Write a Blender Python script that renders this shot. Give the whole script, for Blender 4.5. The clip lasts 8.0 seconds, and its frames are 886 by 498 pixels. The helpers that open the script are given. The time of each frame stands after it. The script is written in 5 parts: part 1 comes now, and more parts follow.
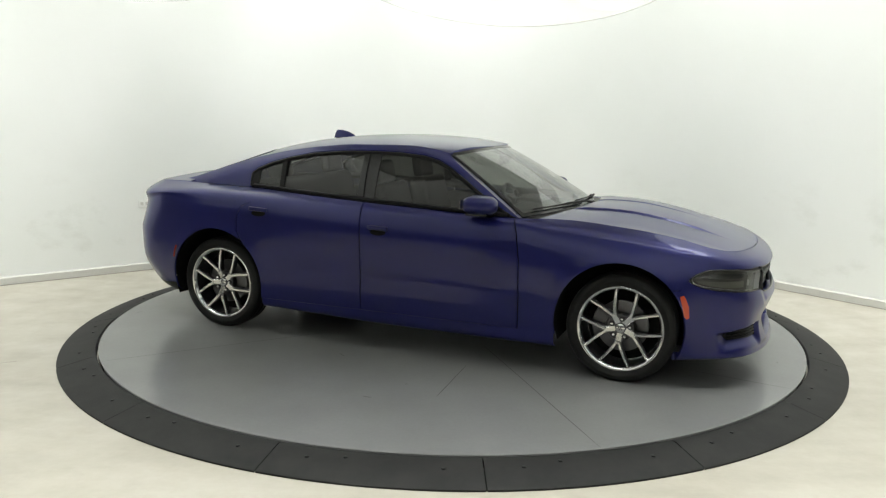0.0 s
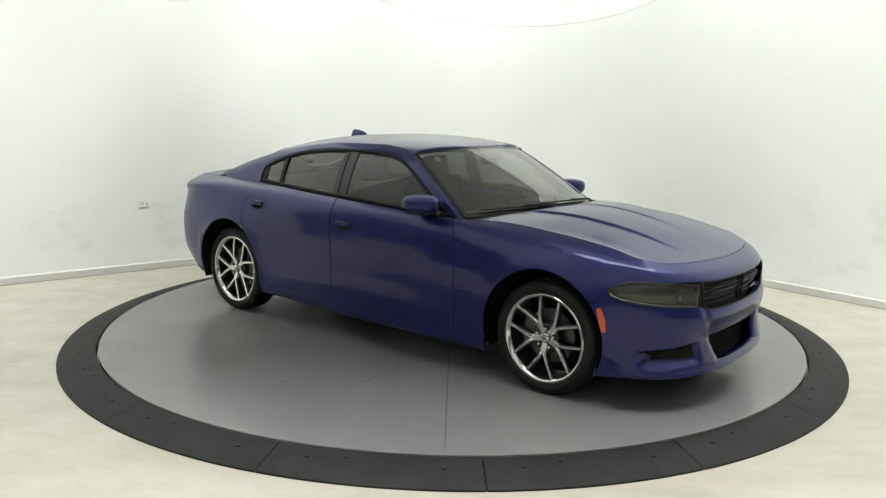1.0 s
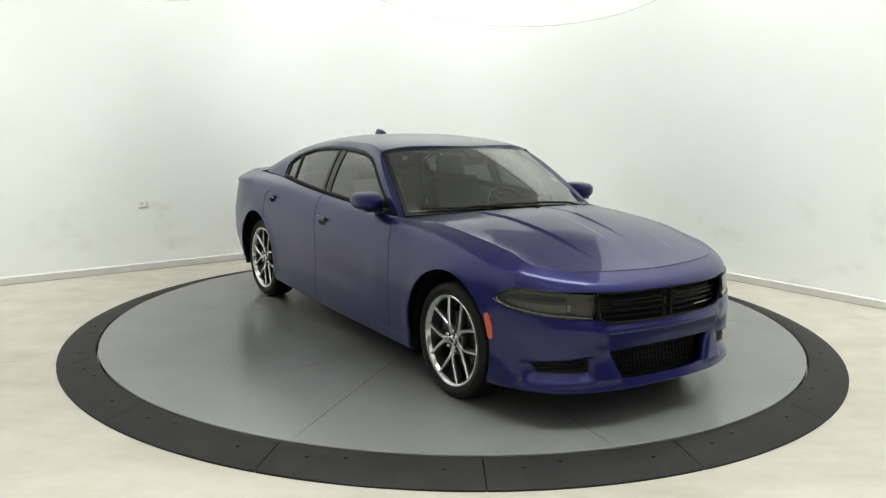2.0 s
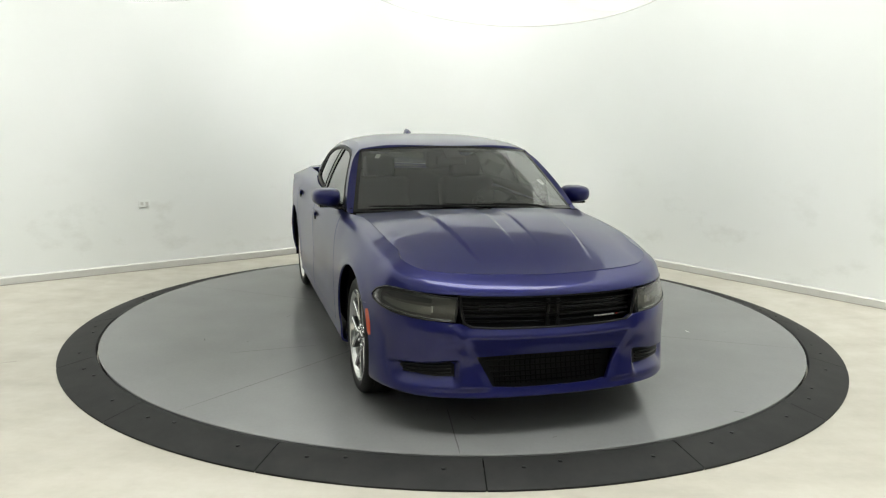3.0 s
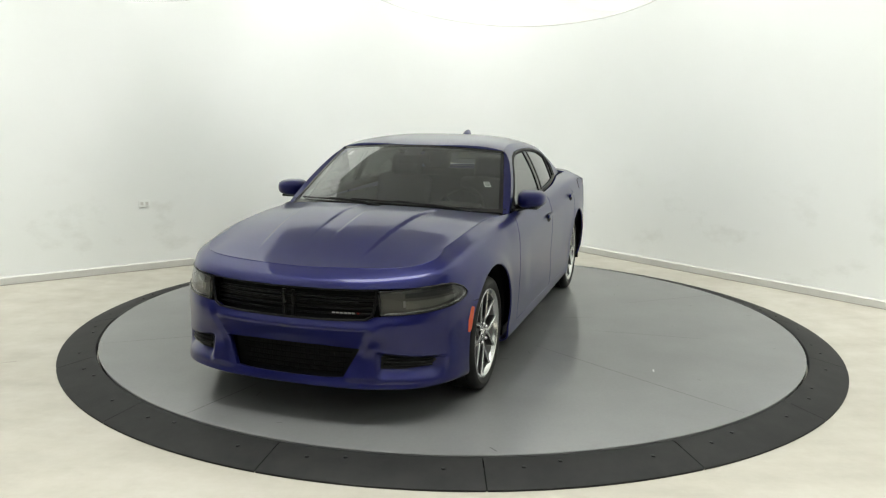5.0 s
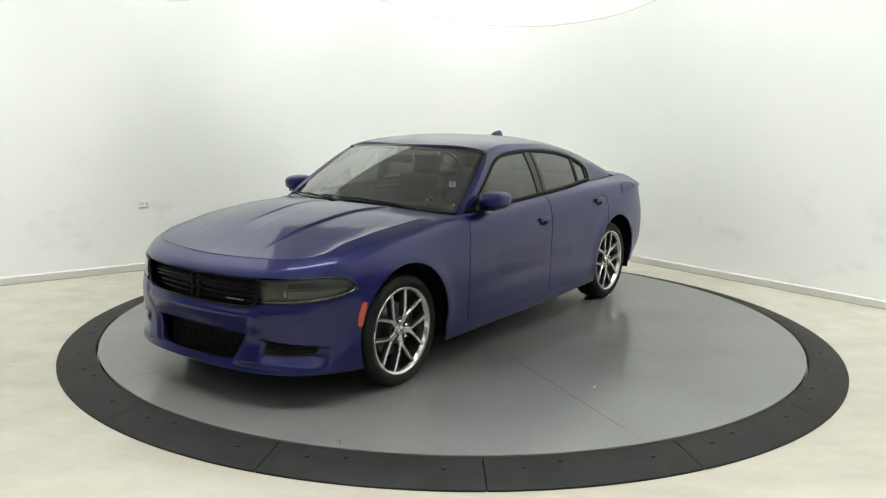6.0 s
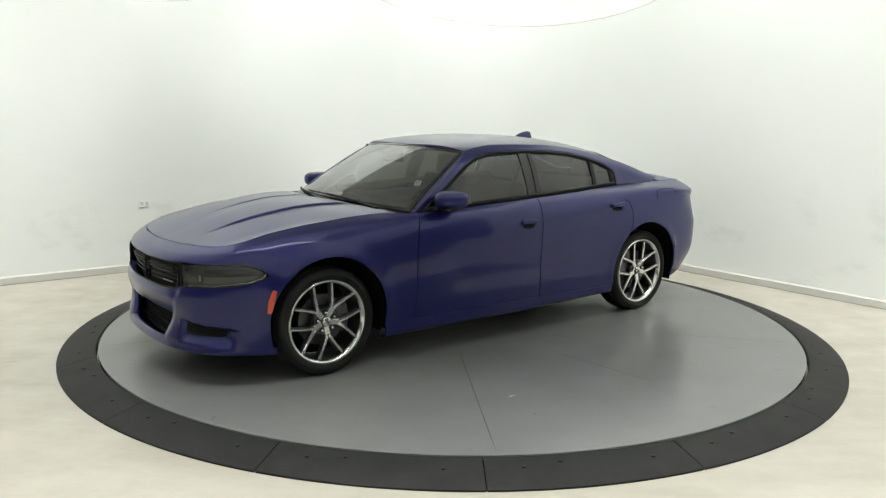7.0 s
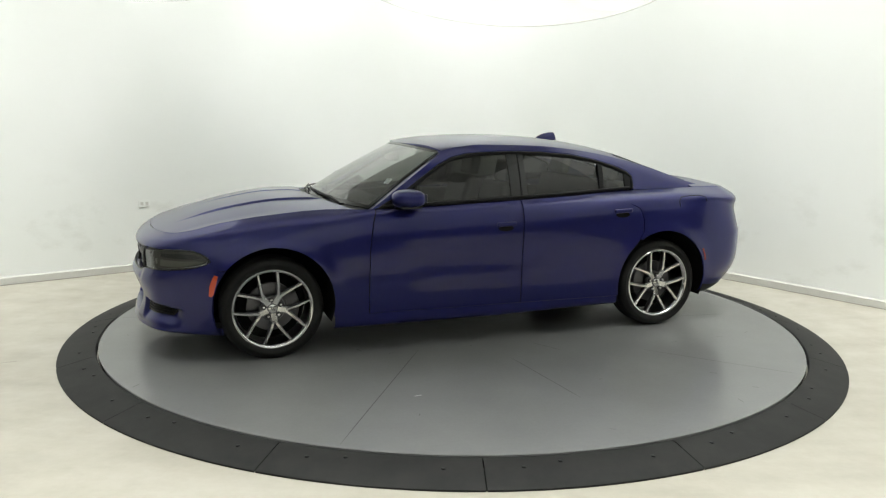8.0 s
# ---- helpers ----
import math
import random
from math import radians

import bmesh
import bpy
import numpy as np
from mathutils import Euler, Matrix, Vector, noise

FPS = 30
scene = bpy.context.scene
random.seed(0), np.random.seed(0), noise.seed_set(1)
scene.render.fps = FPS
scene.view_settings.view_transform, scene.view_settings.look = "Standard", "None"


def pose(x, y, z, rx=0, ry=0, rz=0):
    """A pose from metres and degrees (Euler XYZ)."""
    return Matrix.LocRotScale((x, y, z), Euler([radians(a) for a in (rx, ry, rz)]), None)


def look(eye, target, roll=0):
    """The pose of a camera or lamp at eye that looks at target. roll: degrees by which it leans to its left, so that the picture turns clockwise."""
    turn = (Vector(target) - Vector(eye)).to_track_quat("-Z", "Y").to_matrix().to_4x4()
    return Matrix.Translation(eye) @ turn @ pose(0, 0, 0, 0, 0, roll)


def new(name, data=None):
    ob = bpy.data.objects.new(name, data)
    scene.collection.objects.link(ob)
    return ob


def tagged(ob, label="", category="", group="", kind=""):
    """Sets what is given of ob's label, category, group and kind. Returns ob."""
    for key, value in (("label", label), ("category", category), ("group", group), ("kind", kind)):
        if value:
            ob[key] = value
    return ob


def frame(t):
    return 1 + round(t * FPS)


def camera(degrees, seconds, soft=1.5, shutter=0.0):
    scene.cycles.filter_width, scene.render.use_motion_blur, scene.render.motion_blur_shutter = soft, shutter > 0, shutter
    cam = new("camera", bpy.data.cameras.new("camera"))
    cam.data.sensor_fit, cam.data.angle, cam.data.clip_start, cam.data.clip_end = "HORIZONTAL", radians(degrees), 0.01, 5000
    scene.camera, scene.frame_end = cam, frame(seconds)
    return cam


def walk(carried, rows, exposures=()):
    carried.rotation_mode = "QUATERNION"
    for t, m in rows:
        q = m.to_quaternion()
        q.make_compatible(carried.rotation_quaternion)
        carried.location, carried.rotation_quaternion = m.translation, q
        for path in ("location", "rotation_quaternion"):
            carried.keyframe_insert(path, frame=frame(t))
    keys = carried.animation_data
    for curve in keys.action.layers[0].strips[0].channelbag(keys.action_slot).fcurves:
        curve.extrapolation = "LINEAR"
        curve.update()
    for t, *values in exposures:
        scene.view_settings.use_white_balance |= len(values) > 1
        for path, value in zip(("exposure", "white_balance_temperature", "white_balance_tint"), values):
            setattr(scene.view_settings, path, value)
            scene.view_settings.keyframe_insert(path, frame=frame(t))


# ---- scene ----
# camera on its stand
CAM = (0.0, -6.371, 1.672)
cam = camera(58.32, 8.0, soft=1.25)
aim = (CAM[0] + 10 * math.sin(radians(-0.695)) * math.cos(radians(-9.871)),
       CAM[1] + 10 * math.cos(radians(-0.695)) * math.cos(radians(-9.871)),
       CAM[2] + 10 * math.sin(radians(-9.871)))
STILL = look(CAM, aim, 0.926)
walk(cam, [(0.0, STILL), (8.0, STILL)], exposures=[(0.0, 0.0), (8.0, 0.0)])

FLOOR = -0.064
DISC_R = 2.683
RING_R = 2.946

# soft white studio light: glowing cloth, and unseen ceiling parts whose glow is added
world = bpy.data.worlds.new("world")
scene.world = world
world.use_nodes = True
world.node_tree.nodes["Background"].inputs[0].default_value = (0.9, 1.0, 0.92, 1)
world.node_tree.nodes["Background"].inputs[1].default_value = 0.05
# cloth emission stands in for lamp light passing through from above
CLOTH_GLOW = 0.10
CEILING_GLOW = 0.9
CEILING_GLOW_NEAR = 9.5
ROOM_H = 12.0


# ---- materials ----
def material(name, color=(0.5, 0.5, 0.5), rough=0.5, metal=0.0, coat=0.0, spec=0.5):
    m = bpy.data.materials.new(name)
    m.use_nodes = True
    b = m.node_tree.nodes["Principled BSDF"]
    b.inputs["Base Color"].default_value = (*color, 1)
    b.inputs["Roughness"].default_value = rough
    b.inputs["Metallic"].default_value = metal
    b.inputs["Coat Weight"].default_value = coat
    b.inputs["Coat Roughness"].default_value = 0.03
    b.inputs["Specular IOR Level"].default_value = spec
    return m


def bsdf(m):
    return m.node_tree.nodes["Principled BSDF"]


def noise_tex(m, scale, detail=4.0, rough=0.55, stretch=None):
    nt = m.node_tree
    n = nt.nodes.new("ShaderNodeTexNoise")
    n.inputs["Scale"].default_value = scale
    n.inputs["Detail"].default_value = detail
    n.inputs["Roughness"].default_value = rough
    c = nt.nodes.new("ShaderNodeTexCoord")
    if stretch:
        mp = nt.nodes.new("ShaderNodeMapping")
        mp.inputs["Scale"].default_value = stretch
        nt.links.new(c.outputs["Object"], mp.inputs["Vector"])
        nt.links.new(mp.outputs["Vector"], n.inputs["Vector"])
    else:
        nt.links.new(c.outputs["Object"], n.inputs["Vector"])
    return n.outputs["Fac"]


def ramp(m, fac, stops):
    r = m.node_tree.nodes.new("ShaderNodeValToRGB")
    while len(r.color_ramp.elements) < len(stops):
        r.color_ramp.elements.new(0.5)
    for e, (pos, col) in zip(r.color_ramp.elements, stops):
        e.position = pos
        e.color = (*col, 1) if len(col) == 3 else (col[0], col[0], col[0], 1)
    m.node_tree.links.new(fac, r.inputs["Fac"])
    return r.outputs["Color"]


def mix(m, fac, a, b, mode="MIX"):
    n = m.node_tree.nodes.new("ShaderNodeMix")
    n.data_type, n.blend_type = "RGBA", mode
    for sock, v in ((n.inputs[0], fac), (n.inputs[6], a), (n.inputs[7], b)):
        if isinstance(v, (int, float)):
            sock.default_value = v
        elif isinstance(v, tuple):
            sock.default_value = (*v, 1)
        else:
            m.node_tree.links.new(v, sock)
    return n.outputs[2]


def bump(m, height, strength, distance):
    n = m.node_tree.nodes.new("ShaderNodeBump")
    n.inputs["Strength"].default_value = strength
    n.inputs["Distance"].default_value = distance
    m.node_tree.links.new(height, n.inputs["Height"])
    m.node_tree.links.new(n.outputs["Normal"], bsdf(m).inputs["Normal"])


def link(m, out, name):
    m.node_tree.links.new(out, bsdf(m).inputs[name])


def wall_material():
    m = material("white_wall_paint", (0.78, 0.79, 0.75), 0.6)
    big = ramp(m, noise_tex(m, 0.7, 3), [(0.3, (0.850, 0.870, 0.838)), (0.7, (0.880, 0.895, 0.872))])
    # scuffs low on the wall
    scuff = noise_tex(m, 1.7, 5, 0.62, (1, 1, 1.7))
    nt = m.node_tree
    c = nt.nodes.new("ShaderNodeTexCoord")
    sp = nt.nodes.new("ShaderNodeSeparateXYZ")
    nt.links.new(c.outputs["Object"], sp.inputs[0])
    low = nt.nodes.new("ShaderNodeMapRange")
    low.inputs["From Min"].default_value, low.inputs["From Max"].default_value = 1.15, 0.55
    nt.links.new(sp.outputs["Z"], low.inputs["Value"])
    s = ramp(m, scuff, [(0.56, (0.0,)), (0.72, (0.26,))])
    f = nt.nodes.new("ShaderNodeMath")
    f.operation = "MULTIPLY"
    nt.links.new(s, f.inputs[0])
    nt.links.new(low.outputs[0], f.inputs[1])
    link(m, mix(m, f.outputs[0], big, (0.52, 0.52, 0.46)), "Base Color")
    bump(m, noise_tex(m, 60, 3), 0.15, 0.002)
    return m


def floor_material():
    m = material("cream_epoxy_floor", (0.7, 0.67, 0.6), 0.35)
    a = ramp(m, noise_tex(m, 1.1, 6, 0.6, (1.0, 2.6, 1)), [(0.32, (0.40, 0.378, 0.318)), (0.5, (0.445, 0.423, 0.358)), (0.72, (0.495, 0.475, 0.415))])
    b = ramp(m, noise_tex(m, 9, 5, 0.7), [(0.3, (0.86, 0.84, 0.80)), (0.7, (1.0, 1.0, 1.0))])
    link(m, mix(m, 0.6, a, b, "MULTIPLY"), "Base Color")
    link(m, ramp(m, noise_tex(m, 4, 4), [(0.3, (0.32,)), (0.7, (0.55,))]), "Roughness")
    return m


def disc_material():
    m = material("grey_painted_deck", (0.3, 0.31, 0.31), 0.25)
    a = ramp(m, noise_tex(m, 1.6, 5), [(0.3, (0.172, 0.175, 0.171)), (0.7, (0.194, 0.197, 0.192))])
    b = ramp(m, noise_tex(m, 45, 4, 0.7), [(0.3, (0.93, 0.93, 0.93)), (0.7, (1.0, 1.0, 1.0))])
    link(m, mix(m, 0.8, a, b, "MULTIPLY"), "Base Color")
    link(m, ramp(m, noise_tex(m, 3, 5, 0.6), [(0.3, (0.16,)), (0.7, (0.24,))]), "Roughness")
    bump(m, noise_tex(m, 30, 3), 0.04, 0.002)
    return m


def rubber_material(name, col=0.022, rough=0.6):
    m = material(name, (col, col, col), rough)
    a = ramp(m, noise_tex(m, 5, 6, 0.65), [(0.3, (col * 0.75, col * 0.78, col * 0.75)), (0.72, (col * 1.6, col * 1.6, col * 1.5))])
    link(m, a, "Base Color")
    bsdf(m).inputs["Specular IOR Level"].default_value = 0.25
    bump(m, noise_tex(m, 220, 2), 0.25, 0.001)
    return m


def glow_material(name, strength, col):
    m = material(name, (0.85, 0.85, 0.82), 0.8)
    bsdf(m).inputs["Emission Color"].default_value = (*col, 1)
    bsdf(m).inputs["Emission Strength"].default_value = strength
    return m


def gauze(m, open_share):
    """Thin woven cloth that lets a share of the light straight through."""
    nt = m.node_tree
    t = nt.nodes.new("ShaderNodeBsdfTransparent")
    mx = nt.nodes.new("ShaderNodeMixShader")
    mx.inputs[0].default_value = open_share
    nt.links.new(bsdf(m).outputs[0], mx.inputs[1])
    nt.links.new(t.outputs[0], mx.inputs[2])
    nt.links.new(mx.outputs[0], nt.nodes["Material Output"].inputs["Surface"])
    return m


def paint_material():
    m = material("indigo_metallic_paint", (0.03, 0.035, 0.2), 0.36, 0.5, 0.62, 0.35)
    v = m.node_tree.nodes.new("ShaderNodeTexVoronoi")
    v.inputs["Scale"].default_value = 900
    c = m.node_tree.nodes.new("ShaderNodeTexCoord")
    m.node_tree.links.new(c.outputs["Object"], v.inputs["Vector"])
    bsdf(m).inputs["Coat Roughness"].default_value = 0.022
    flake = ramp(m, v.outputs["Distance"], [(0.1, (0.0088, 0.0118, 0.132)), (0.7, (0.0043, 0.0060, 0.078))])
    link(m, flake, "Base Color")
    return m


def glass_material(name, tint, haze_share=0.0, gloss_rough=0.01):
    """Clear pane: gloss by angle over a tinted see-through, with a pale diffuse share painted in as haze."""
    m = bpy.data.materials.new(name)
    m.use_nodes = True
    nt = m.node_tree
    nt.nodes.remove(nt.nodes["Principled BSDF"])
    t = nt.nodes.new("ShaderNodeBsdfTransparent")
    t.inputs[0].default_value = (*tint, 1)
    g = nt.nodes.new("ShaderNodeBsdfGlossy")
    g.inputs["Roughness"].default_value = gloss_rough
    lw = nt.nodes.new("ShaderNodeLayerWeight")
    lw.inputs["Blend"].default_value = 0.5
    pw = nt.nodes.new("ShaderNodeMath")
    pw.operation = "POWER"
    pw.inputs[1].default_value = 3.0
    nt.links.new(lw.outputs["Facing"], pw.inputs[0])
    f = nt.nodes.new("ShaderNodeMath")
    f.operation = "MULTIPLY_ADD"
    f.inputs[1].default_value, f.inputs[2].default_value = 0.92, 0.05
    nt.links.new(pw.outputs[0], f.inputs[0])
    mx = nt.nodes.new("ShaderNodeMixShader")
    nt.links.new(f.outputs[0], mx.inputs[0])
    # even pale veil that imitates the milky sheen on the panes
    haze = nt.nodes.new("ShaderNodeBsdfDiffuse")
    haze.inputs[0].default_value = (0.62, 0.66, 0.62, 1)
    under = nt.nodes.new("ShaderNodeMixShader")
    under.inputs[0].default_value = haze_share
    nt.links.new(t.outputs[0], under.inputs[1])
    nt.links.new(haze.outputs[0], under.inputs[2])
    nt.links.new(under.outputs[0], mx.inputs[1])
    nt.links.new(g.outputs[0], mx.inputs[2])
    nt.links.new(mx.outputs[0], nt.nodes["Material Output"].inputs["Surface"])
    return m


WALL = wall_material()
FLOORM = floor_material()
DISC = disc_material()
RAMP = rubber_material("black_rubber_ramp", 0.0125, 0.65)
TYRE = rubber_material("tyre_rubber", 0.008, 0.6)
CLOTH = gauze(glow_material("glowing_white_cloth", CLOTH_GLOW, (1.0, 0.965, 0.945)), 0.90)
CEIL = glow_material("glowing_white_ceiling", CEILING_GLOW, (0.99, 1.0, 0.97))
CEILNEAR = glow_material("added_ceiling_glow", CEILING_GLOW_NEAR, (0.99, 1.0, 0.985))
PAINT = paint_material()
BLACK = material("black_plastic", (0.006, 0.006, 0.0065), 0.5, 0.0, 0.0, 0.2)
GLOSSBLACK = material("gloss_black_trim", (0.006, 0.006, 0.007), 0.2, 0.0, 0.0)
DARK = material("matt_black_underside", (0.006, 0.006, 0.006), 0.9, 0.0, 0.0, 0.15)
CABIN = material("dark_cabin_cloth", (0.013, 0.013, 0.014), 0.85, 0.0, 0.0, 0.12)
ALLOY = material("machined_alloy", (0.68, 0.68, 0.67), 0.16, 1.0)
GUN = material("dark_grey_alloy", (0.10, 0.10, 0.105), 0.35, 0.8)
BARREL = material("satin_silver_rim", (0.62, 0.62, 0.61), 0.30, 1.0)
SPOKE = material("grey_spoke_flank", (0.13, 0.13, 0.133), 0.34, 0.9)
STEEL = material("brake_disc_steel", (0.14, 0.14, 0.145), 0.38, 1.0)
CHROME = material("chrome", (0.8, 0.8, 0.8), 0.08, 1.0)
AMBER = material("amber_reflector", (0.52, 0.058, 0.016), 0.2, 0.0, 0.6)
RED = material("red_reflector", (0.16, 0.010, 0.01), 0.2, 0.0, 0.6)
SILVER = material("silver_lettering", (0.50, 0.50, 0.50), 0.3, 0.9)
WHITE = material("white_sticker", (0.8, 0.8, 0.8), 0.5)
# tones of the unseen closing surfaces, chosen to shape light and reflections
BACKWALL = material("unseen_wall_dark", (0.07, 0.07, 0.07), 0.8)
UPPERWALL = material("unseen_wall_pale", (0.45, 0.46, 0.44), 0.8)
# cloth of the unseen overhead shade; openness sets how much light passes
SHADECLOTH = gauze(material("grey_shade_cloth", (0.55, 0.55, 0.54), 0.9), 0.28)
GRILLE = material("satin_black_grille", (0.004, 0.004, 0.0045), 0.3, 0.0, 0.0, 0.2)
TRIM = material("white_baseboard_paint", (0.62, 0.615, 0.575), 0.5)
LINE = material("dark_joint_and_gap_shade", (0.20, 0.185, 0.155), 0.7)
PLATE = material("white_plastic_plate", (0.86, 0.88, 0.85), 0.5)
SCRATCH = material("pale_scratch", (0.30, 0.30, 0.295), 0.5)
SCUFF = material("dark_scuff", (0.075, 0.075, 0.073), 0.9, 0.0, 0.0, 0.1)
LAMPGREY = material("lamp_reflector_grey", (0.32, 0.32, 0.30), 0.35, 0.6)
LAMPDARK = material("lamp_housing_dark", (0.17, 0.17, 0.16), 0.4, 0.3)
WINDSCREEN = glass_material("windscreen_glass", (0.56, 0.61, 0.57), 0.065)
TINT = glass_material("tinted_glass", (0.16, 0.168, 0.157), 0.014)
TINT_REAR = glass_material("dark_tinted_glass", (0.16, 0.168, 0.157), 0.014)
LENS = glass_material("smoked_lens", (0.66, 0.66, 0.63), 0.012)


# ---- mesh helpers ----
def mesh_object(name, verts, faces, mat, parent=None, label="", smooth=False, normals=None):
    me = bpy.data.meshes.new(name)
    me.from_pydata([tuple(float(c) for c in v) for v in verts], [], [tuple(int(i) for i in f) for f in faces])
    me.materials.append(mat)
    if smooth or normals is not None:
        me.shade_smooth()
    me.update()
    if normals is not None:
        me.normals_split_custom_set_from_vertices([tuple(float(c) for c in v) for v in normals])
    ob = new(name, me)
    if parent:
        ob.parent = parent
    if label:
        tagged(ob, label)
    return ob


def part(name, bm, mat, parent, label="", smooth=0):
    """Links a bmesh as one mesh object under a thing. smooth: degrees below which edges are shaded round."""
    bm.normal_update()
    me = bpy.data.meshes.new(name)
    if smooth:
        for f in bm.faces:
            f.smooth = True
        for e in bm.edges:
            if len(e.link_faces) == 2 and e.calc_face_angle(0) > radians(smooth):
                e.smooth = False
    bm.to_mesh(me)
    bm.free()
    me.materials.append(mat)
    ob = new(name, me)
    if parent:
        ob.parent = parent
    if label:
        tagged(ob, label)
    return ob


def box(cx, cy, cz, sx, sy, sz, bevel=0.0, m=None, bm=None, seg=2):
    bm = bm or bmesh.new()
    r = bmesh.ops.create_cube(bm, size=1)
    vs = r["verts"]
    for v in vs:
        v.co = Vector((v.co.x * sx, v.co.y * sy, v.co.z * sz))
    if bevel:
        es = list({e for v in vs for e in v.link_edges})
        r2 = bmesh.ops.bevel(bm, geom=es, offset=bevel, segments=seg, profile=0.6, affect="EDGES")
        vs = list({v for f in r2["faces"] for v in f.verts} | {v for v in vs if v.is_valid})
    t = Matrix.Translation((cx, cy, cz))
    if m is not None:
        t = t @ m
    for v in vs:
        v.co = t @ v.co
    return bm


def lathe(profile, n, axis="y", bm=None, start=0.0, sweep=2 * math.pi):
    """Turns a profile of (radius, along) about an axis."""
    bm = bm or bmesh.new()
    closed = abs(sweep - 2 * math.pi) < 1e-6
    rings = []
    for i in range(n if closed else n + 1):
        a = start + sweep * i / n
        ring = []
        for r, h in profile:
            c, s = r * math.cos(a), r * math.sin(a)
            ring.append(bm.verts.new((c, h, s) if axis == "y" else (c, s, h)))
        rings.append(ring)
    for i in range(n):
        a, b = rings[i], rings[(i + 1) % len(rings)]
        for j in range(len(profile) - 1):
            bm.faces.new((a[j], b[j], b[j + 1], a[j + 1]))
    return bm


def tube(points, radius, n=8, bm=None):
    bm = bm or bmesh.new()
    rings = []
    for i, p in enumerate(points):
        p = Vector(p)
        d = (Vector(points[min(i + 1, len(points) - 1)]) - Vector(points[max(i - 1, 0)])).normalized()
        q = d.to_track_quat("Z", "Y")
        rr = radius[i] if isinstance(radius, (list, tuple)) else radius
        rings.append([bm.verts.new(p + q @ Vector((rr * math.cos(2 * math.pi * k / n), rr * math.sin(2 * math.pi * k / n), 0))) for k in range(n)])
    for a, b in zip(rings, rings[1:]):
        for k in range(n):
            bm.faces.new((a[k], a[(k + 1) % n], b[(k + 1) % n], b[k]))
    bm.faces.new(rings[0][::-1])
    bm.faces.new(rings[-1])
    return bm


# ---- the studio ----
def wall_path():
    """Plan of the room: two long walls that meet in a wide round corner behind the turntable, closed behind the camera."""
    corner = Vector((0.455, 5.018))
    a = Vector((-0.7766, -0.6300))
    b = Vector((0.6453, -0.7639))
    r = 1.5
    half = math.acos(max(-1, min(1, a.dot(b)))) / 2
    tlen = r / math.tan(half)
    c = corner + (a + b).normalized() * (r / math.sin(half))
    pa, pb = corner + a * tlen, corner + b * tlen
    pts = [corner + a * 9.2, pa]
    a0, a1 = math.atan2(*(pa - c).yx), math.atan2(*(pb - c).yx)
    if a1 > a0:
        a1 -= 2 * math.pi
    for i in range(1, 16):
        t = a0 + (a1 - a0) * i / 16
        pts.append(c + Vector((math.cos(t), math.sin(t))) * r)
    pts += [pb, corner + b * 9.2]
    pts += [Vector((corner + b * 9.2).to_tuple()) + Vector((0, -8.0)), Vector((corner + a * 9.2).to_tuple()) + Vector((0, -9.2))]
    return pts


def extrude_path(name, pts, z0, z1, depth, mat, closed, smooth, bevel=0.0):
    """A strip along a plan path, with its thickness on the outer side."""
    n = len(pts)
    outer = []
    for i, p in enumerate(pts):
        q0, q1 = pts[(i - 1) % n], pts[(i + 1) % n]
        if not closed and i == 0:
            q0 = p
        if not closed and i == n - 1:
            q1 = p
        d = (Vector(q1) - Vector(q0)).normalized()
        outer.append(Vector(p) + Vector((-d.y, d.x)) * depth)
    prof = [(0, z0), (0, z1 - bevel), (bevel, z1), (1, z1), (1, z0)] if bevel else [(0, z0), (0, z1), (1, z1), (1, z0)]
    verts, faces = [], []
    k = len(prof)
    for p, o in zip(pts, outer):
        for f, z in prof:
            f = f / abs(depth) if 0 < f < 1 else f
            q = Vector(p).lerp(o, f)
            verts.append((q.x, q.y, z))
    for i in range(n if closed else n - 1):
        j = (i + 1) % n
        for m_ in range(k):
            m2 = (m_ + 1) % k
            faces.append((i * k + m_, j * k + m_, j * k + m2, i * k + m2))
    ob = mesh_object(name, verts, faces, mat, smooth=False)
    if smooth:
        for p in ob.data.polygons:
            p.use_smooth = True
        ob.data.set_sharp_from_angle(angle=radians(40))
    return ob


